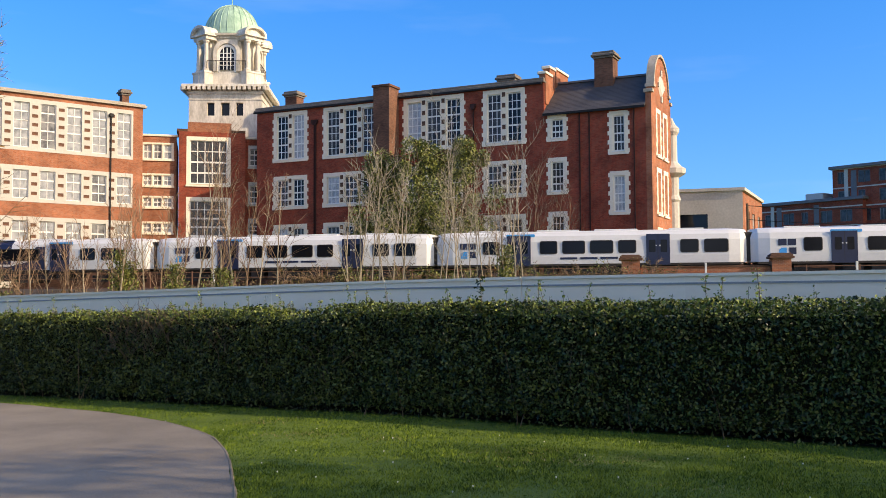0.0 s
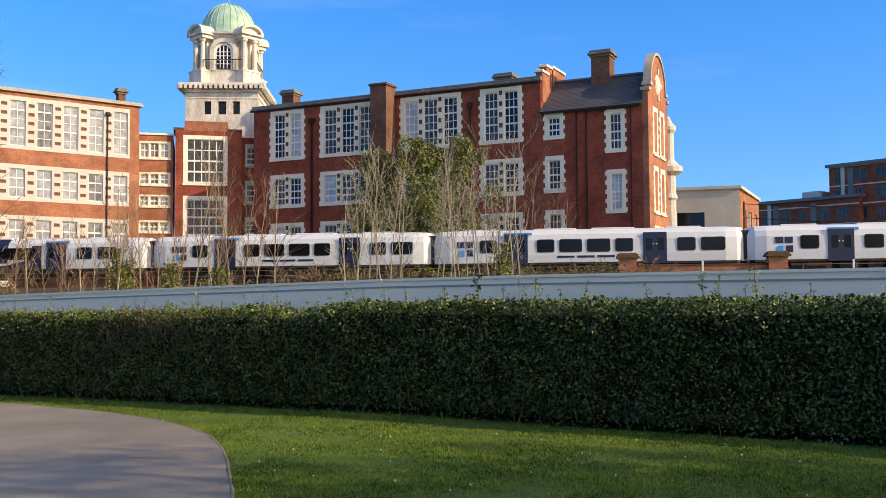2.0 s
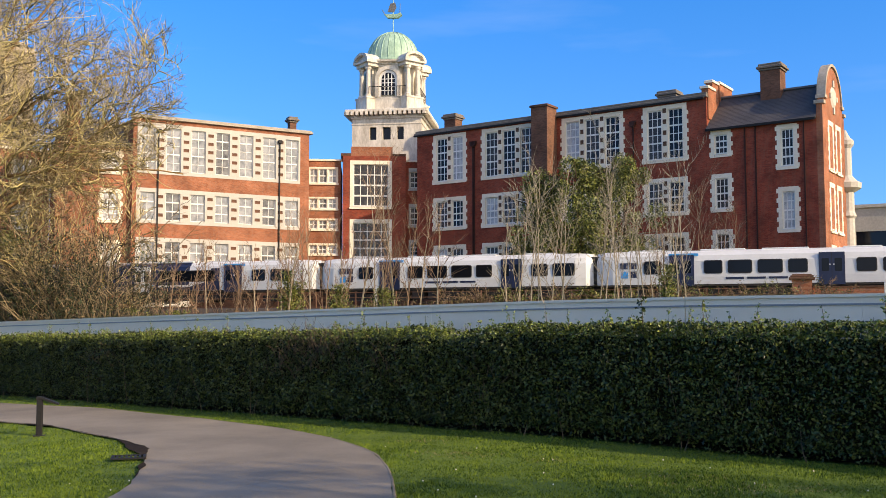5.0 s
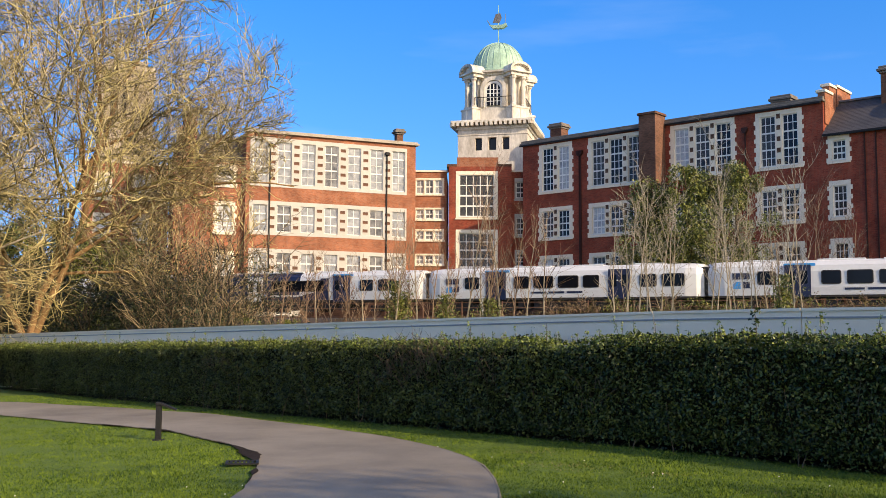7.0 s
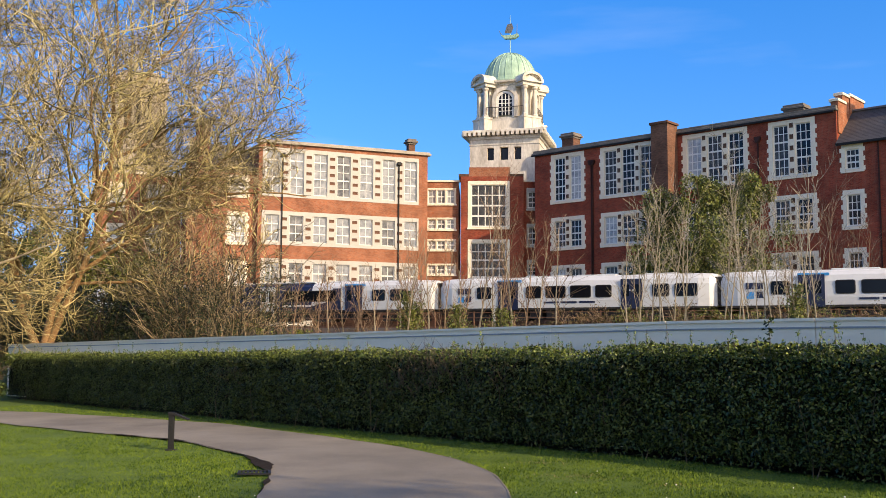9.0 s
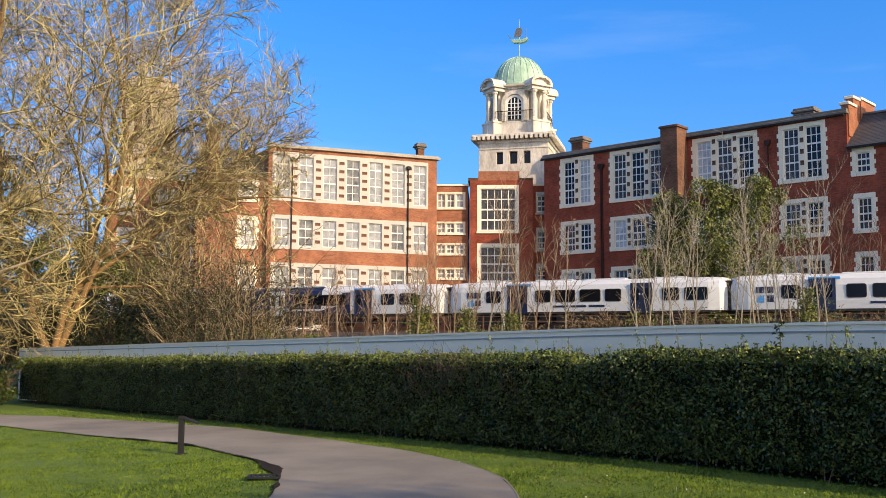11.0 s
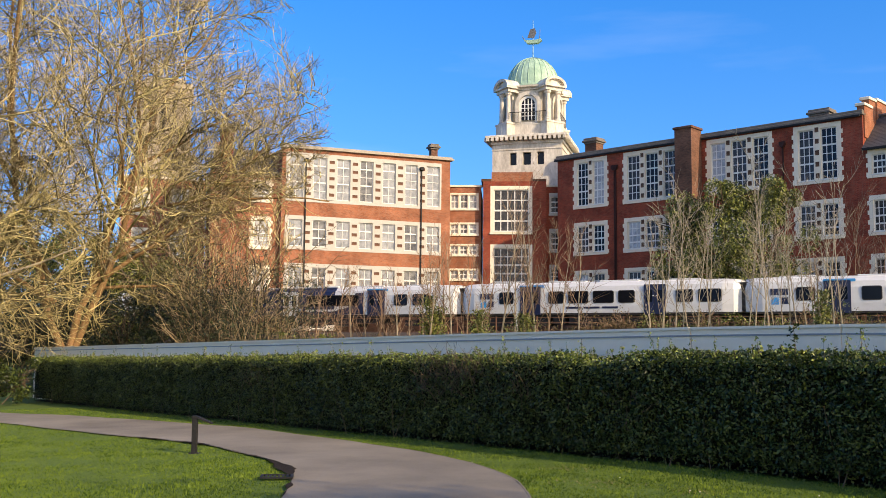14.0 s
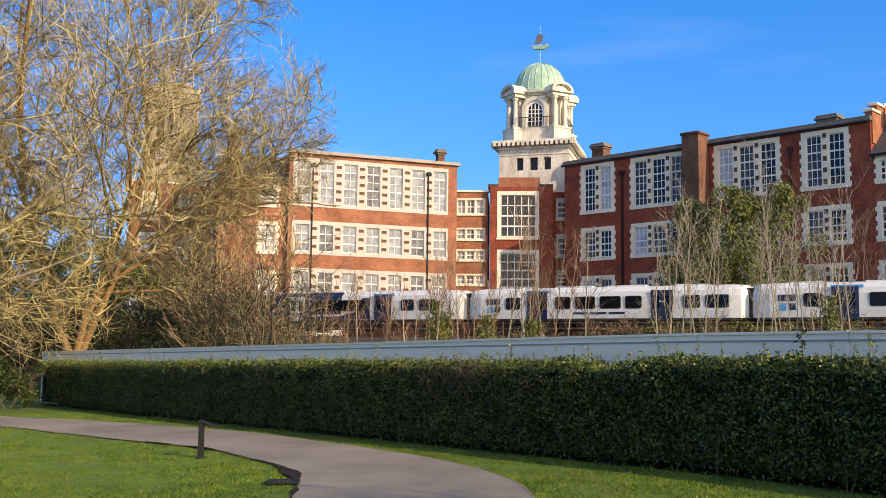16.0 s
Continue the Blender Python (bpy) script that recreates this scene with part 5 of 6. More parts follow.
# patches where the leaves are sparse and pale twigs show
for az, hz, wide, many in ((15.6, 1.25, 0.9, 170), (17.5, 1.0, 0.7, 80), (12.0, 1.0, 1.0, 60), (-11.2, 0.7, 0.3, 14), (4.5, 0.7, 0.5, 16), (28.0, 1.0, 0.8, 50)):
    s0 = ((-(FENCE_Y - 1.25 / ux) * math.tan(radians(az)) / (1 + FENCE_SLOPE * math.tan(radians(az)))) - HX0) / ux
    for k in range(many):
        s = s0 + rnd.gauss(0, wide * 0.5)
        x, y = hedge_at(s, rnd.uniform(0.95, 1.11))
        pts, _ = wander(rnd, (x, y, ground_z(x, y) + max(0.05, hz + rnd.gauss(0, 0.2))), (rnd.gauss(0, 0.5), rnd.gauss(0, 0.3), 0.8), rnd.uniform(0.12, 0.34), 3, 0.15, 0.0)
        st_.tube(pts, [0.006, 0.005, 0.004, 0.003], 3)
part("stem_growth", st_, TWIG, hedge, "bare brown stems")["kind"] = "stuff"

# ---- bare soil and litter along the hedge's foot ----
hv, hf = [], []
for k in range(int(hedge_len / 0.35)):
    for o in (0.0, 0.86 + 0.07 * noise.noise((k * 0.6, 0, 0))):
        x, y = hedge_at(k * 0.35, o)
        hv.append((x, y, ground_z(x, y) + 0.025))
    if k:
        hf.append((2 * k - 2, 2 * k - 1, 2 * k + 1, 2 * k))
tagged(new("hedge_bed", mesh_of("hedge_bed", hv, hf, SOIL)), "bare dark soil under the hedge", "soil", kind="structure")

# ---- lawn blades ----
poly = [(p.x, p.y) for p in outer] + [(p.x, p.y) for p in reversed(inner)]


def on_path(x, y):
    hit = False
    for (xa, ya), (xb, yb) in zip(poly, poly[1:] + poly[:1]):
        if (ya > y) != (yb > y) and x < xa + (y - ya) * (xb - xa) / (yb - ya):
            hit = not hit
    return hit


rg = np.random.RandomState(8)
N = 640000
ang, dist = np.radians(rg.uniform(-29, 47, N)), 6.2 * (34 / 6.2) ** (rg.uniform(0, 1, N) ** 1.15)
bxs, bys = -dist * np.sin(ang), dist * np.cos(ang)
keep = bys < FENCE_Y + FENCE_SLOPE * bxs - 1.06 + 0.08 * np.sin(bxs * 2.1) * np.sin(bxs * 0.77)
inside = np.zeros(N, bool)
pp = np.array(poly)
for (xa, ya), (xb, yb) in zip(pp, np.roll(pp, -1, 0)):
    if ya == yb:
        continue
    inside ^= ((ya > bys) != (yb > bys)) & (bxs < xa + (bys - ya) * (xb - xa) / (yb - ya))
keep &= ~inside
bxs, bys, dist = bxs[keep], bys[keep], dist[keep]
zz = np.array([ground_z(a, b) for a, b in zip(bxs, bys)])
tuft = np.array([noise.noise((a * 0.8, b * 0.8, 5)) + 0.6 * noise.noise((a * 3, b * 3, 6)) for a, b in zip(bxs, bys)])
hgt = (0.014 + 0.013 * rg.uniform(0, 1, len(bxs))) * (1 + 0.8 * tuft)
wid = 0.002 + 0.00038 * dist
th = rg.uniform(0, 6.28, len(bxs))
lean = rg.normal(0, 0.55, (len(bxs), 2)) * hgt[:, None]
v = np.stack([np.stack([bxs - wid * np.cos(th), bys - wid * np.sin(th), zz - 0.004], 1), np.stack([bxs + wid * np.cos(th), bys + wid * np.sin(th), zz - 0.004], 1),
              np.stack([bxs + lean[:, 0], bys + lean[:, 1], zz + hgt], 1)], 1).reshape(-1, 3)
me = bpy.data.meshes.new("grass")
me.vertices.add(len(v))
me.vertices.foreach_set("co", v.ravel())
me.loops.add(len(v))
me.loops.foreach_set("vertex_index", np.arange(len(v), dtype=np.int32))
me.polygons.add(len(v) // 3)
me.polygons.foreach_set("loop_start", (np.arange(len(v) // 3) * 3).astype(np.int32))
me.materials.append(BLADE)
me.update(calc_edges=True)
tagged(new("grass", me), "short uneven mown grass blades", "grass", kind="stuff")
# patches of dead straw-coloured grass
STRAW = material("dead_straw_grass", (0.20, 0.14, 0.06), (0.42, 0.31, 0.15), 0.9, 2, 12, 0, island=0.3)
sw = Geo()
rs = random.Random(44)
for az, d, wide, many in ((8.5, 12.6, 0.32, 170), (3.0, 12.0, 0.2, 70), (-6.0, 10.2, 0.4, 130), (-4.0, 10.8, 0.3, 90), (-11.0, 10.4, 0.35, 90), (10.5, 14.2, 0.25, 80), (20.0, 16.5, 0.3, 80), (-15.0, 9.0, 0.3, 70)):
    for k in range(many):
        q = at(az, d) + Vector((rs.gauss(0, wide), rs.gauss(0, wide * 0.6), 0))
        if on_path(q.x, q.y) or q.y > FENCE_Y + FENCE_SLOPE * q.x - 1.3:
            continue
        a, z, ln = rs.uniform(0, 6.28), ground_z(q.x, q.y), rs.uniform(0.03, 0.07)
        b = len(sw.v)
        sw.v += [(q.x, q.y, z + 0.012), (q.x + 0.007 * math.sin(a), q.y - 0.007 * math.cos(a), z + 0.012), (q.x + ln * math.cos(a), q.y + ln * math.sin(a), z + rs.uniform(0.02, 0.04))]
        sw.f.append((b, b + 1, b + 2))
tagged(part("dead_grass", sw, STRAW), "straw-coloured dead grass lying in the lawn", "grass", kind="stuff")
# daisies scattered in the lawn
dz = Geo()
for k in range(70):
    a, d = radians(rnd.uniform(-26, 45)), rnd.uniform(7, 15)
    x, y = -d * math.sin(a), d * math.cos(a)
    if on_path(x, y) or y > FENCE_Y + FENCE_SLOPE * x - 1.9:
        continue
    dz.lathe([(0.002, ground_z(x, y) + 0.012), (0.009, ground_z(x, y) + 0.026), (0.004, ground_z(x, y) + 0.029)], 5, x, y)
tagged(part("daisies", dz, PAINT), "tiny white daisies dotted in the lawn", "flowers", kind="stuff")

# ---- saplings between hoarding and track ----
SAPLING = [(9, 0.04, 0.03, 13, 0.36, 0.36, 5), (6, 0.06, 0.05, 6, 0.48, 0.42, 3), (4, 0.08, 0.03, 0, 0, 0, 3)]


def sapling(az, d, height, r, seed, label, bark, twig, stems=1, leaves=0, lean=0.06, kids=None):
    rn = random.Random(seed)
    p = at(az, d)
    z = ground_z(p.x, p.y)
    tr = thing("sapling", pose(p.x, p.y, z), label, "tree", "bare saplings")
    lv = [Geo(), Geo(), Geo()]
    spec = SAPLING if kids is None else [(*SAPLING[0][:3], kids, *SAPLING[0][4:]), *SAPLING[1:]]
    for s in range(stems):
        q = Vector((rn.uniform(-0.5, 0.5), rn.uniform(-0.4, 0.4), -0.1)) if stems > 1 else Vector((0, 0, -0.1))
        limb(lv, rn, q, (rn.gauss(0, lean), rn.gauss(0, lean), 1), height * rn.uniform(0.82, 1.08), r * rn.uniform(0.8, 1.15), 0, spec)
    part("trunk", lv[0], bark, tr)
    part("branch_growth", lv[1], twig, tr)["kind"] = "stuff"
    part("twig_growth", lv[2], twig, tr)["kind"] = "stuff"
    if leaves:
        pts = []
        for k in range(leaves):
            h = rn.random() ** 1.3 * height * 0.62
            pts.append((rn.gauss(0, 0.22), rn.gauss(0, 0.22), h))
        leaf_cloud("ivy", pts, sz.uniform(0.08, 0.15, leaves), IVY, tr, seed, 0.3, None, "green ivy climbing the stem")["kind"] = "stuff"
    return tr


rnd = random.Random(31)
PALE = "slender pale-barked bare sapling in front of the railway"
for az in (5.4, 5.1, 4.7, 4.2, 3.7, 3.3, 2.9, 2.5, 2.1):
    sapling(az, rnd.uniform(42, 48), rnd.uniform(6.0, 8.0), 0.034, rnd.randint(0, 9999), PALE, BIRCH, BIRCH, kids=9)
for az in (0.2, -0.2, -0.6, -1.0, -1.3, -1.7, -2.1, -2.5, -2.9, -3.3, -3.8, -4.3, -4.8):
    sapling(az, rnd.uniform(43, 50), rnd.uniform(5.6, 8.4), 0.034, rnd.randint(0, 9999), PALE, BIRCH, BIRCH, kids=10)
REDL = "bare reddish-brown sapling with fine upright twigs"
for az in (17.0, 16.2, 15.3, 14.4, 13.4, 12.7, 12.1, 11.5, 10.6, 9.6):
    sapling(az, rnd.uniform(44, 52), rnd.uniform(4.8, 7.8), 0.05, rnd.randint(0, 9999), REDL, BIRCH if rnd.random() < 0.6 else REDTWIG, REDTWIG, kids=14)
for az in (25.6, 25.0, 24.2, 23.5, 22.9, 22.0, 21.4, 20.8, 20.1, 19.5, 18.8, 18.1, 17.5):
    sapling(az, rnd.uniform(42, 52), rnd.uniform(3.4, 5.4), 0.045, rnd.randint(0, 9999), REDL, BIRCH if rnd.random() < 0.4 else REDTWIG, REDTWIG, kids=13)
for az in (-5.2, -5.9, -6.6, -7.4):
    sapling(az, 70.5, rnd.uniform(7.0, 9.0), 0.05, rnd.randint(0, 9999), "bare reddish sapling behind the railway", REDTWIG, REDTWIG, kids=16)
IVL = "sapling wrapped in green ivy, with bare top"
for az, h in ((18.4, 5.4), (17.9, 4.5), (15.4, 4.0), (12.8, 3.4), (-3.7, 3.6), (24.6, 3.2), (28.4, 4.4)):
    sapling(az, 46, h, 0.06, rnd.randint(0, 9999), IVL, BIRCH, REDTWIG, leaves=1700)

# ---- ivy-clad evergreens behind the railway ----
def evergreen(az, d, height, radius, seed, low=3.0, count=11000, label="dense dark-green ivy-clad tree behind the railway", group="ivy-clad trees"):
    rn = np.random.RandomState(seed)
    p = at(az, d)
    tr = thing("ivy_clad_tree", pose(p.x, p.y, ground_z(p.x, p.y) if d < 40 else 1.5), label, "tree", group)
    trunk = Geo().tube([(0, 0, -0.5), (0.1, 0, height * 0.5), (0.0, 0.1, height * 0.95)], [0.22, 0.15, 0.04], 7)
    rr = random.Random(seed)
    for k in range(14):
        h = rr.uniform(0.2, 0.9) * height
        a = rr.uniform(0, 6.28)
        trunk.tube([(0, 0, h), (math.cos(a) * radius * 0.5, math.sin(a) * radius * 0.5, h + 0.5), (math.cos(a) * radius * 0.95, math.sin(a) * radius * 0.95, h + rr.uniform(0.5, 1.6))], [0.07, 0.045, 0.015], 4)
    part("trunk", trunk, TWIG, tr)
    pts, cl = [], rn.uniform(0, 1, (46, 4))
    for a, b, c, e in cl:
        h = low + (height - low) * a
        w = radius * (0.55 + 0.45 * math.sin(math.pi * min(1, 0.2 + 0.75 * a))) * (1.0 - 0.55 * max(0, a - 0.65) / 0.35)
        cx, cy = w * math.sqrt(c) * math.cos(6.28 * b), w * math.sqrt(c) * math.sin(6.28 * b)
        m_ = count // len(cl)
        cr = 0.45 + 0.6 * e
        q = rn.normal(0, 1, (m_, 3))
        q *= (cr * (0.55 + 0.45 * rn.uniform(0, 1, (m_, 1)))) / np.linalg.norm(q, axis=1)[:, None]
        q[:, 2] *= 1.25
        pts.append(q + (cx, cy, h))
    pts = np.concatenate(pts)
    leaf_cloud("crown", pts, rn.uniform(0.14, 0.26, len(pts)), IVY, tr, seed, 0.5)["kind"] = "stuff"
    return tr


evergreen(3.3, 71.5, 10.4, 3.0, 4, low=0.8, count=17000)
evergreen(1.3, 70.5, 11.3, 3.4, 5, low=1.0, count=19000)
evergreen(-1.3, 71.0, 11.6, 3.4, 6, low=1.5, count=19000)

# ---- the great bare tree over the hoarding's end ----
def bough(g, rnd, p, d, length, r, depth, spec, thin, inside):
    """Like limb, but what would leave the crown's outline is cut short or left out."""
    k, wob, lift, kids, share, spread, sides = spec[depth]
    d = Vector(d).normalized()
    for cut_ in (1.0, 0.85, 0.65, 0.45):
        if inside(p + d * length * cut_):
            length *= cut_
            break
    else:
        if depth > 1:
            return
        length *= 0.4
    pts, _ = wander(rnd, p, d, length, k, wob, lift)
    g[depth].tube(pts, [r * (1 - 0.72 * i / k) for i in range(k + 1)], sides)
    if depth + 1 >= len(spec):
        return
    for c in range(kids):
        f = 0.15 + 0.85 * (c + rnd.random()) / kids
        i = min(int(f * k), k - 1)
        q = pts[i].lerp(pts[i + 1], f * k - i)
        ax = (pts[i + 1] - pts[i]).normalized()
        side = ax.cross(Vector((rnd.gauss(0, 1), rnd.gauss(0, 1), rnd.gauss(0, 1)))).normalized()
        floor_r = thin * (1.0, 1.0, 1.9, 1.05, 0.70)[depth + 1]
        bough(g, rnd, q, ax * (1 - spread) + side * spread, max(length, 1.2) * share * rnd.uniform(0.6, 1.2) * (1.15 - 0.45 * f), max(r * (1 - 0.65 * f) * 0.5, floor_r), depth + 1, spec, thin, inside)


rnd = random.Random(77)
wp = at(38.5, 48.0)
FORK = 1.15
great = thing("bare_tree", pose(wp.x, wp.y, FORK), "large many-stemmed bare tree with dense yellow-brown twigs", "tree")
gl = [Geo(), Geo(), Geo(), Geo(), Geo()]
BIG = [(10, 0.11, 0.012, 12, 0.50, 0.58, 7), (8, 0.14, 0.02, 8, 0.58, 0.52, 5), (6, 0.15, 0.03, 5, 0.60, 0.50, 4), (5, 0.14, 0.06, 3, 0.66, 0.50, 3), (4, 0.12, 0.08, 0, 0, 0, 3)]
right = Vector((math.cos(radians(38.5)), math.sin(radians(38.5)), 0))
away = Vector((-math.sin(radians(38.5)), math.cos(radians(38.5)), 0))
CROWN = [(-2.0, 6.0), (1.5, 7.6), (4.0, 8.8), (7.0, 10.2), (10.5, 11.9), (13.0, 11.7), (16.0, 10.6), (18.5, 9.0), (22.0, 6.5), (25.0, 2.5)]


def in_crown(p):
    if p.z < 2.2 or p.z > 25:
        return False
    for (za, ra), (zb, rb) in zip(CROWN[:-1], CROWN[1:]):
        if za <= p.z <= zb:
            return math.hypot(p.x, p.y) < (ra + (rb - ra) * (p.z - za) / (zb - za)) * (1 + 0.10 * noise.noise((p.x * 0.35, p.y * 0.35, p.z * 0.35)))
    return False


# (to the side, away, up, length, radius, height of the fork)
for side, fwd, up, ln, r, z in ((-0.42, 0.1, 1.0, 19.0, 0.19, 0), (-0.03, 0.15, 1.0, 21.0, 0.19, 0), (0.36, 0.0, 1.0, 18.0, 0.18, 0), (0.9, -0.15, 0.75, 13.0, 0.12, 3.0), (-1.0, -0.1, 0.7, 13.0, 0.12, 2.4), (1.0, 0.2, 0.45, 11.5, 0.11, 4.0), (-0.9, 0.3, 0.9, 14.0, 0.12, 3.6),
                              (0.2, -0.9, 0.7, 11.0, 0.11, 3.0), (-0.4, -0.8, 0.8, 12.0, 0.11, 3.6), (1.0, 0.0, 0.22, 9.5, 0.09, 3.0), (1.0, -0.3, 0.55, 12.5, 0.11, 6.5), (1.0, 0.2, 0.5, 12.0, 0.10, 9.0), (0.8, -0.1, 0.7, 11.0, 0.10, 11.0), (0.5, 0.9, 0.7, 11.0, 0.10, 4.0),
                              (-1.0, 0.0, 0.4, 11.0, 0.10, 5.5), (0.35, -0.2, 1.0, 13.0, 0.11, 8.0), (-0.35, -0.3, 1.0, 13.0, 0.11, 8.5), (-0.8, -0.4, 0.6, 11.0, 0.10, 8.0)):
    lean = 0.0 if z == 0 else (0.27 if side > 0 else -0.30) * z * 0.9
    bough(gl, rnd, right * (side * 0.4 if z == 0 else lean) + away * 0.1 * z + Vector((0, 0, z - 0.1)), right * side + away * fwd + Vector((0, 0, up)), ln, r, 0, BIG, 0.0185, in_crown)
gl[0].tube([(0, 0, ground_z(wp.x, wp.y) - FORK - 0.2), (0, 0, -0.4), (0, 0, 0.3)], [0.75, 0.62, 0.45], 9)
part("trunk", gl[0], WILLOW_BARK, great, "orange-brown stems fanning out from the base", smooth=True)
for nm, q, mt in (("limb_growth", gl[1], LICHEN), ("branch_growth", gl[2], LICHEN), ("twig_growth", gl[3], WILLOW), ("fine_twig_growth", gl[4], GREYTWIG)):
    part(nm, q, mt, great, "yellow-brown bare twigs")["kind"] = "stuff"

# a smaller bare tree in front of the wing's low end
tp = at(29.6, 47.0)
small_tree = thing("bare_tree", pose(tp.x, tp.y, ground_z(tp.x, tp.y)), "smaller bare tree with tangled grey-brown twigs", "tree")
g3 = [Geo(), Geo(), Geo(), Geo()]
for side, fwd, ln, r in ((-0.35, 0.1, 8.0, 0.08), (0.05, -0.1, 8.5, 0.09), (0.4, 0.1, 7.0, 0.08), (-0.7, -0.1, 8.0, 0.08)):
    limb(g3, rnd, Vector((0, 0, -0.1)), right * side + away * fwd + Vector((0, 0, 1)), ln, r, 0, [(8, 0.08, 0.02, 9, 0.38, 0.45, 5), (5, 0.08, 0.04, 6, 0.5, 0.42, 3), (4, 0.07, 0.04, 3, 0.6, 0.42, 3), (2, 0.1, 0, 0, 0, 0, 3)], 0.025)
part("trunk", g3[0], REDTWIG, small_tree)
for nm, q in (("branch_growth", g3[1]), ("twig_growth", g3[2]), ("fine_twig_growth", g3[3])):
    part(nm, q, REDTWIG if nm == "branch_growth" else WILLOW, small_tree)["kind"] = "stuff"

# a second bare tree at the lawn's far edge reaches in over the first
np2 = at(49.5, 41.0)
near_tree = thing("bare_tree", pose(np2.x, np2.y, ground_z(np2.x, np2.y)), "bare tree with long pale boughs reaching over the lawn's edge", "tree")
g2 = [Geo(), Geo(), Geo(), Geo(), Geo()]
rnd = random.Random(99)
r2 = Vector((math.cos(radians(49.5)), math.sin(radians(49.5)), 0))
for side, up, ln, r, z in ((0.1, 1.0, 15, 0.26, 0), (0.9, 0.75, 11, 0.14, 2.0), (1.0, 0.35, 9, 0.11, 3.2), (0.8, 0.9, 12, 0.15, 4.5), (-0.4, 1.0, 12, 0.2, 1.5)):
    bough(g2, rnd, Vector((0, 0, z)), r2 * side + Vector((0, 0, up)), ln, r, 0, BIG, 0.0165, lambda p: p.z > 0.8 and p.length < 16)
part("trunk", g2[0], BIRCH, near_tree, smooth=True)
part("limb_growth", g2[1], LICHEN, near_tree)["kind"] = "stuff"
for nm, q in (("branch_growth", g2[2]), ("twig_growth", g2[3]), ("fine_twig_growth", g2[4])):
    part(nm, q, WILLOW, near_tree, "yellow-brown bare twigs")["kind"] = "stuff"

# ---- shrubs and undergrowth ----
def shrub(az, d, height, width, seed, twigs, leaves, mat_leaf, label, mat_twig=None, leaf=(0.07, 0.13), drop=0.0):
    rn = random.Random(seed)
    p = at(az, d)
    sh = thing("shrub", pose(p.x, p.y, ground_z(p.x, p.y) - drop), label, "shrub", "shrubs")
    g = [Geo(), Geo(), Geo()]
    for k in range(twigs):
        a = rn.uniform(0, 6.28)
        limb(g, rn, (rn.gauss(0, width * 0.12), rn.gauss(0, width * 0.12), 0), (math.cos(a) * width / height * 0.6, math.sin(a) * width / height * 0.6, 1), height * rn.uniform(0.6, 1.1), 0.03, 0, [(6, 0.08, 0.0, 6, 0.45, 0.45, 4), (4, 0.09, 0.0, 4, 0.5, 0.45, 3), (2, 0.1, -0.01, 0, 0, 0, 3)], 0.018)
    for nm, q in zip(("stem_growth", "branch_growth", "twig_growth"), g):
        part(nm, q, mat_twig or TWIG, sh)["kind"] = "stuff"
    if leaves:
        r = np.random.RandomState(seed)
        n1 = max(leaves // 24, 1)
        pts = []
        for k in range(24):
            c = r.normal(0, 1, 3) * (width * 0.34, width * 0.34, height * 0.22) + (0, 0, height * 0.5)
            q = r.normal(0, 1, (n1, 3))
            pts.append(q / np.linalg.norm(q, axis=1)[:, None] * r.uniform(0.15, 0.55, (n1, 1)) * max(height * 0.3, 0.5) + c)
        pts = np.concatenate(pts)
        pts[:, 2] = np.maximum(pts[:, 2], 0.05)
        leaf_cloud("leaves", pts, r.uniform(*leaf, len(pts)), mat_leaf, sh, seed, 0.5)["kind"] = "stuff"
    return sh


THICKET = material("dark_thicket_twigs", (0.02, 0.015, 0.010), (0.32, 0.235, 0.14), 0.9, 1.0, 9, 0.1, island=0.4)
# shade under the trees is put into these near-black leaf greens
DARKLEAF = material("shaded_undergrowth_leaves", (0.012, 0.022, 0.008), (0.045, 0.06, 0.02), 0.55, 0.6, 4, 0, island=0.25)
BROWNLEAF = material("dead_bramble_leaves", (0.06, 0.04, 0.015), (0.16, 0.12, 0.045), 0.8, 0.6, 4, 0, island=0.25)
rnd = random.Random(5)
for az in (27.0, 28.2, 29.3, 30.4, 31.6):
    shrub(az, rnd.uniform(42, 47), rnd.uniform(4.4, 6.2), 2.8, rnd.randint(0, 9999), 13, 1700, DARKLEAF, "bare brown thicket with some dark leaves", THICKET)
for az in (26.2, 27.8):
    shrub(az, 41.5, 1.9, 1.4, rnd.randint(0, 9999), 5, 1500, IVY, "low green ivy bush above the hoarding")
for k in range(15):
    shrub(31 + k * 1.35, rnd.uniform(54, 60), rnd.uniform(4.6, 6.6), 3.6, rnd.randint(0, 9999), 6, 3600, DARKLEAF, "evergreen undergrowth beneath the bare tree, leaves coloured dark as shaded", leaf=(0.1, 0.2))
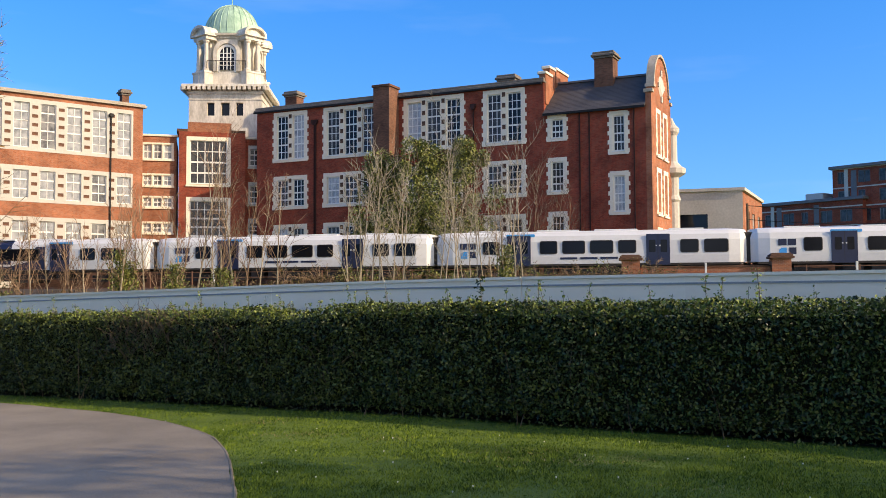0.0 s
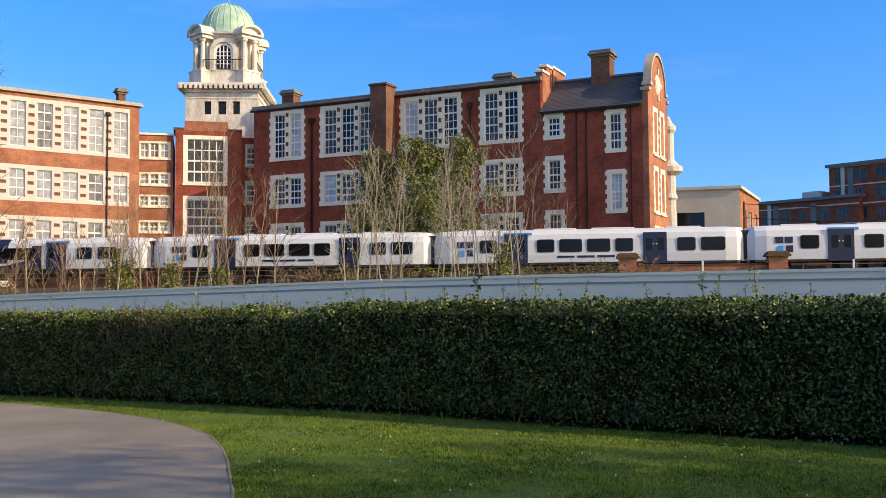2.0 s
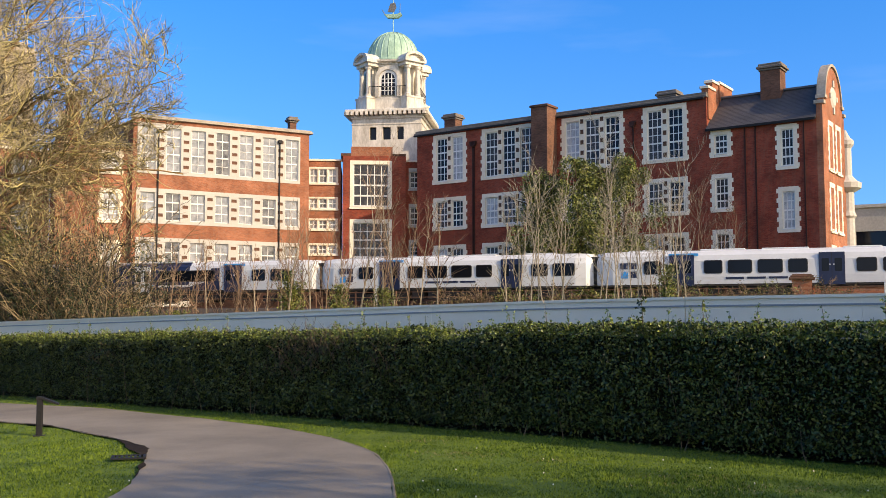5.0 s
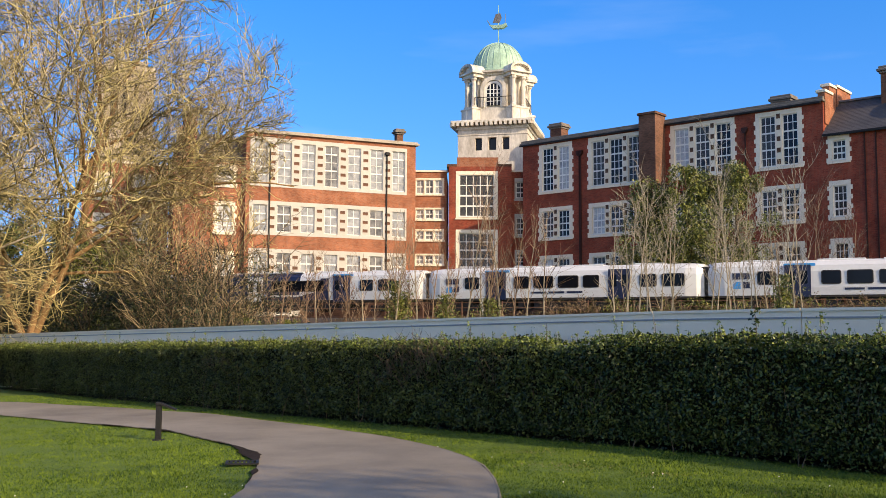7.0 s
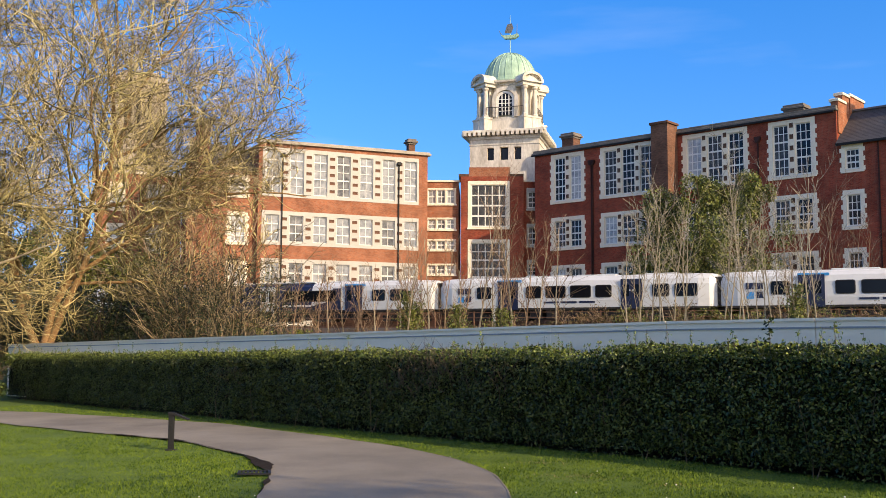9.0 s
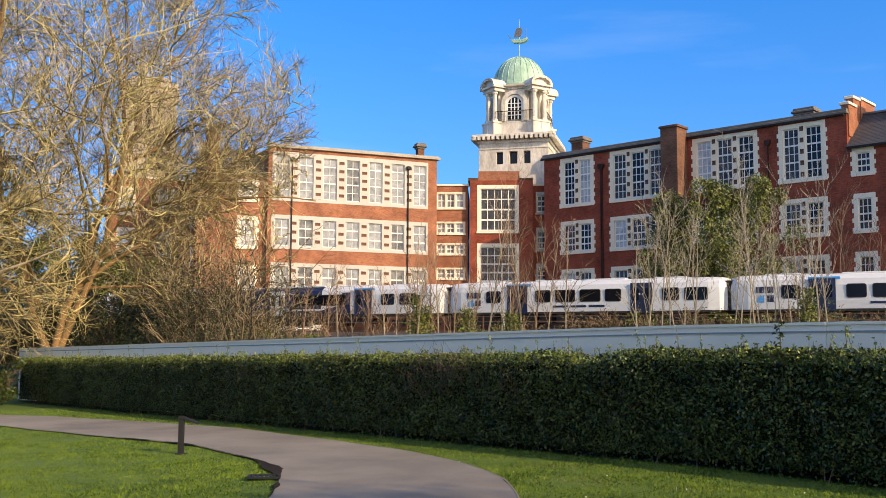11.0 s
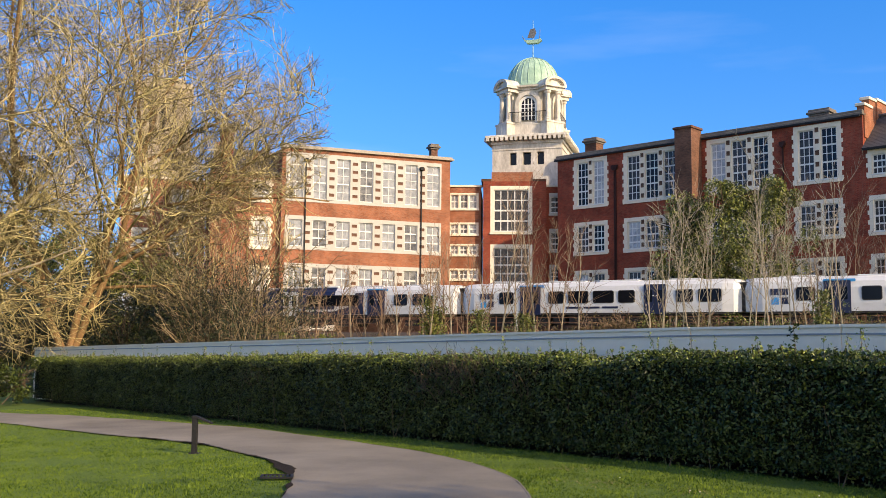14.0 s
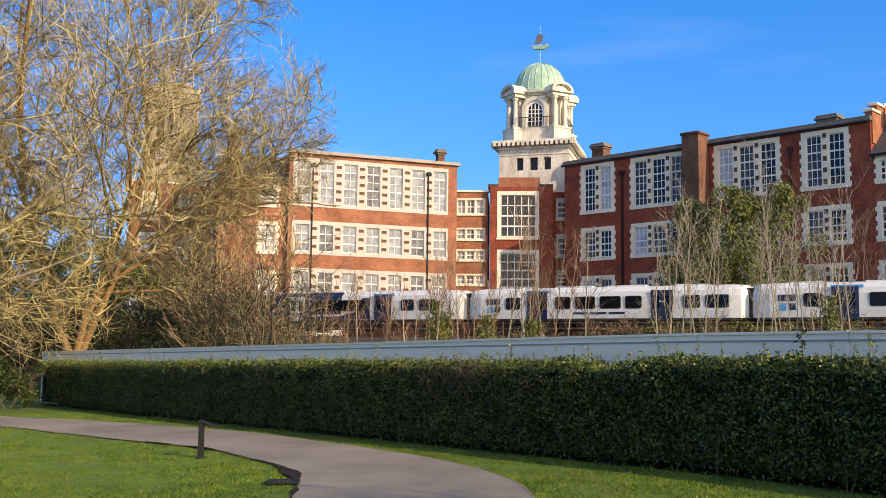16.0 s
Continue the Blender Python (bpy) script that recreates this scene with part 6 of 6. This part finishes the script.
for az, d in ((41.9, 38), (43.6, 36), (45.2, 39)):
    shrub(az, d, 1.7, 2.0, rnd.randint(0, 9999), 4, 2600, LEAF, "low green shrub beyond the hoarding's end", leaf=(0.08, 0.14))
for k in range(40):
    az = 26 - k * 1.02
    shrub(az, rnd.uniform(52, 56), rnd.uniform(0.9, 1.7), 1.8, rnd.randint(0, 9999), 5, 380, BROWNLEAF if rnd.random() < 0.65 else IVY, "brown bramble scrub on the railway bank", REDTWIG, leaf=(0.07, 0.14))

# ---- dark evergreens far behind the bare trees ----
for az, h in ((34.5, 6.0), (36.8, 7.0), (38.7, 8.5), (40.4, 9.0), (42.2, 9.0), (44.0, 9.0), (46.0, 9.0)):
    evergreen(az, 72, h, 3.8, int(az * 10), low=0.3, count=9000)

# ---- unseen bare trees, added on the sunny side to thinly shade the grass ----
rnd = random.Random(123)
for az, d, hgt_ in ((-93.0, 23.0, 10.0), (-97.0, 30.0, 13.0), (-88.0, 18.5, 9.0), (-93.5, 15.5, 8.0), (-100.0, 20.0, 11.0)):
    q = at(az, d)
    side_tree = thing("lawn_tree", pose(q.x, q.y, ground_z(q.x, q.y)), "unseen bare spreading tree added to shade the lawn", "tree", "lawn trees")
    g4 = [Geo(), Geo(), Geo(), Geo()]
    for k in range(5):
        a = 1.3 * k
        limb(g4, rnd, Vector((0, 0, -0.1 if k == 0 else 2.0)), (0.5 * math.cos(a) * (k > 0), 0.5 * math.sin(a) * (k > 0), 1), hgt_ * (1 if k == 0 else 0.75), 0.26 if k == 0 else 0.13, 0, [(8, 0.08, 0.02, 11, 0.42, 0.52, 6), (5, 0.15, 0.02, 7, 0.5, 0.5, 4), (4, 0.2, 0.0, 6, 0.6, 0.5, 3), (3, 0.2, 0, 0, 0, 0, 3)], 0.026)
    part("trunk", g4[0], TWIG, side_tree)
    for nm, gg in (("branch_growth", g4[1]), ("twig_growth", g4[2]), ("fine_twig_growth", g4[3])):
        part(nm, gg, TWIG, side_tree)["kind"] = "stuff"
# one more unseen tree, sparse in leaf, added to shade lawn and path
evergreen(-86.0, 17.0, 11.5, 3.0, 21, low=2.5, count=2600, label="unseen thinly leaved ivy-grown tree added to shade the lawn", group="lawn trees")
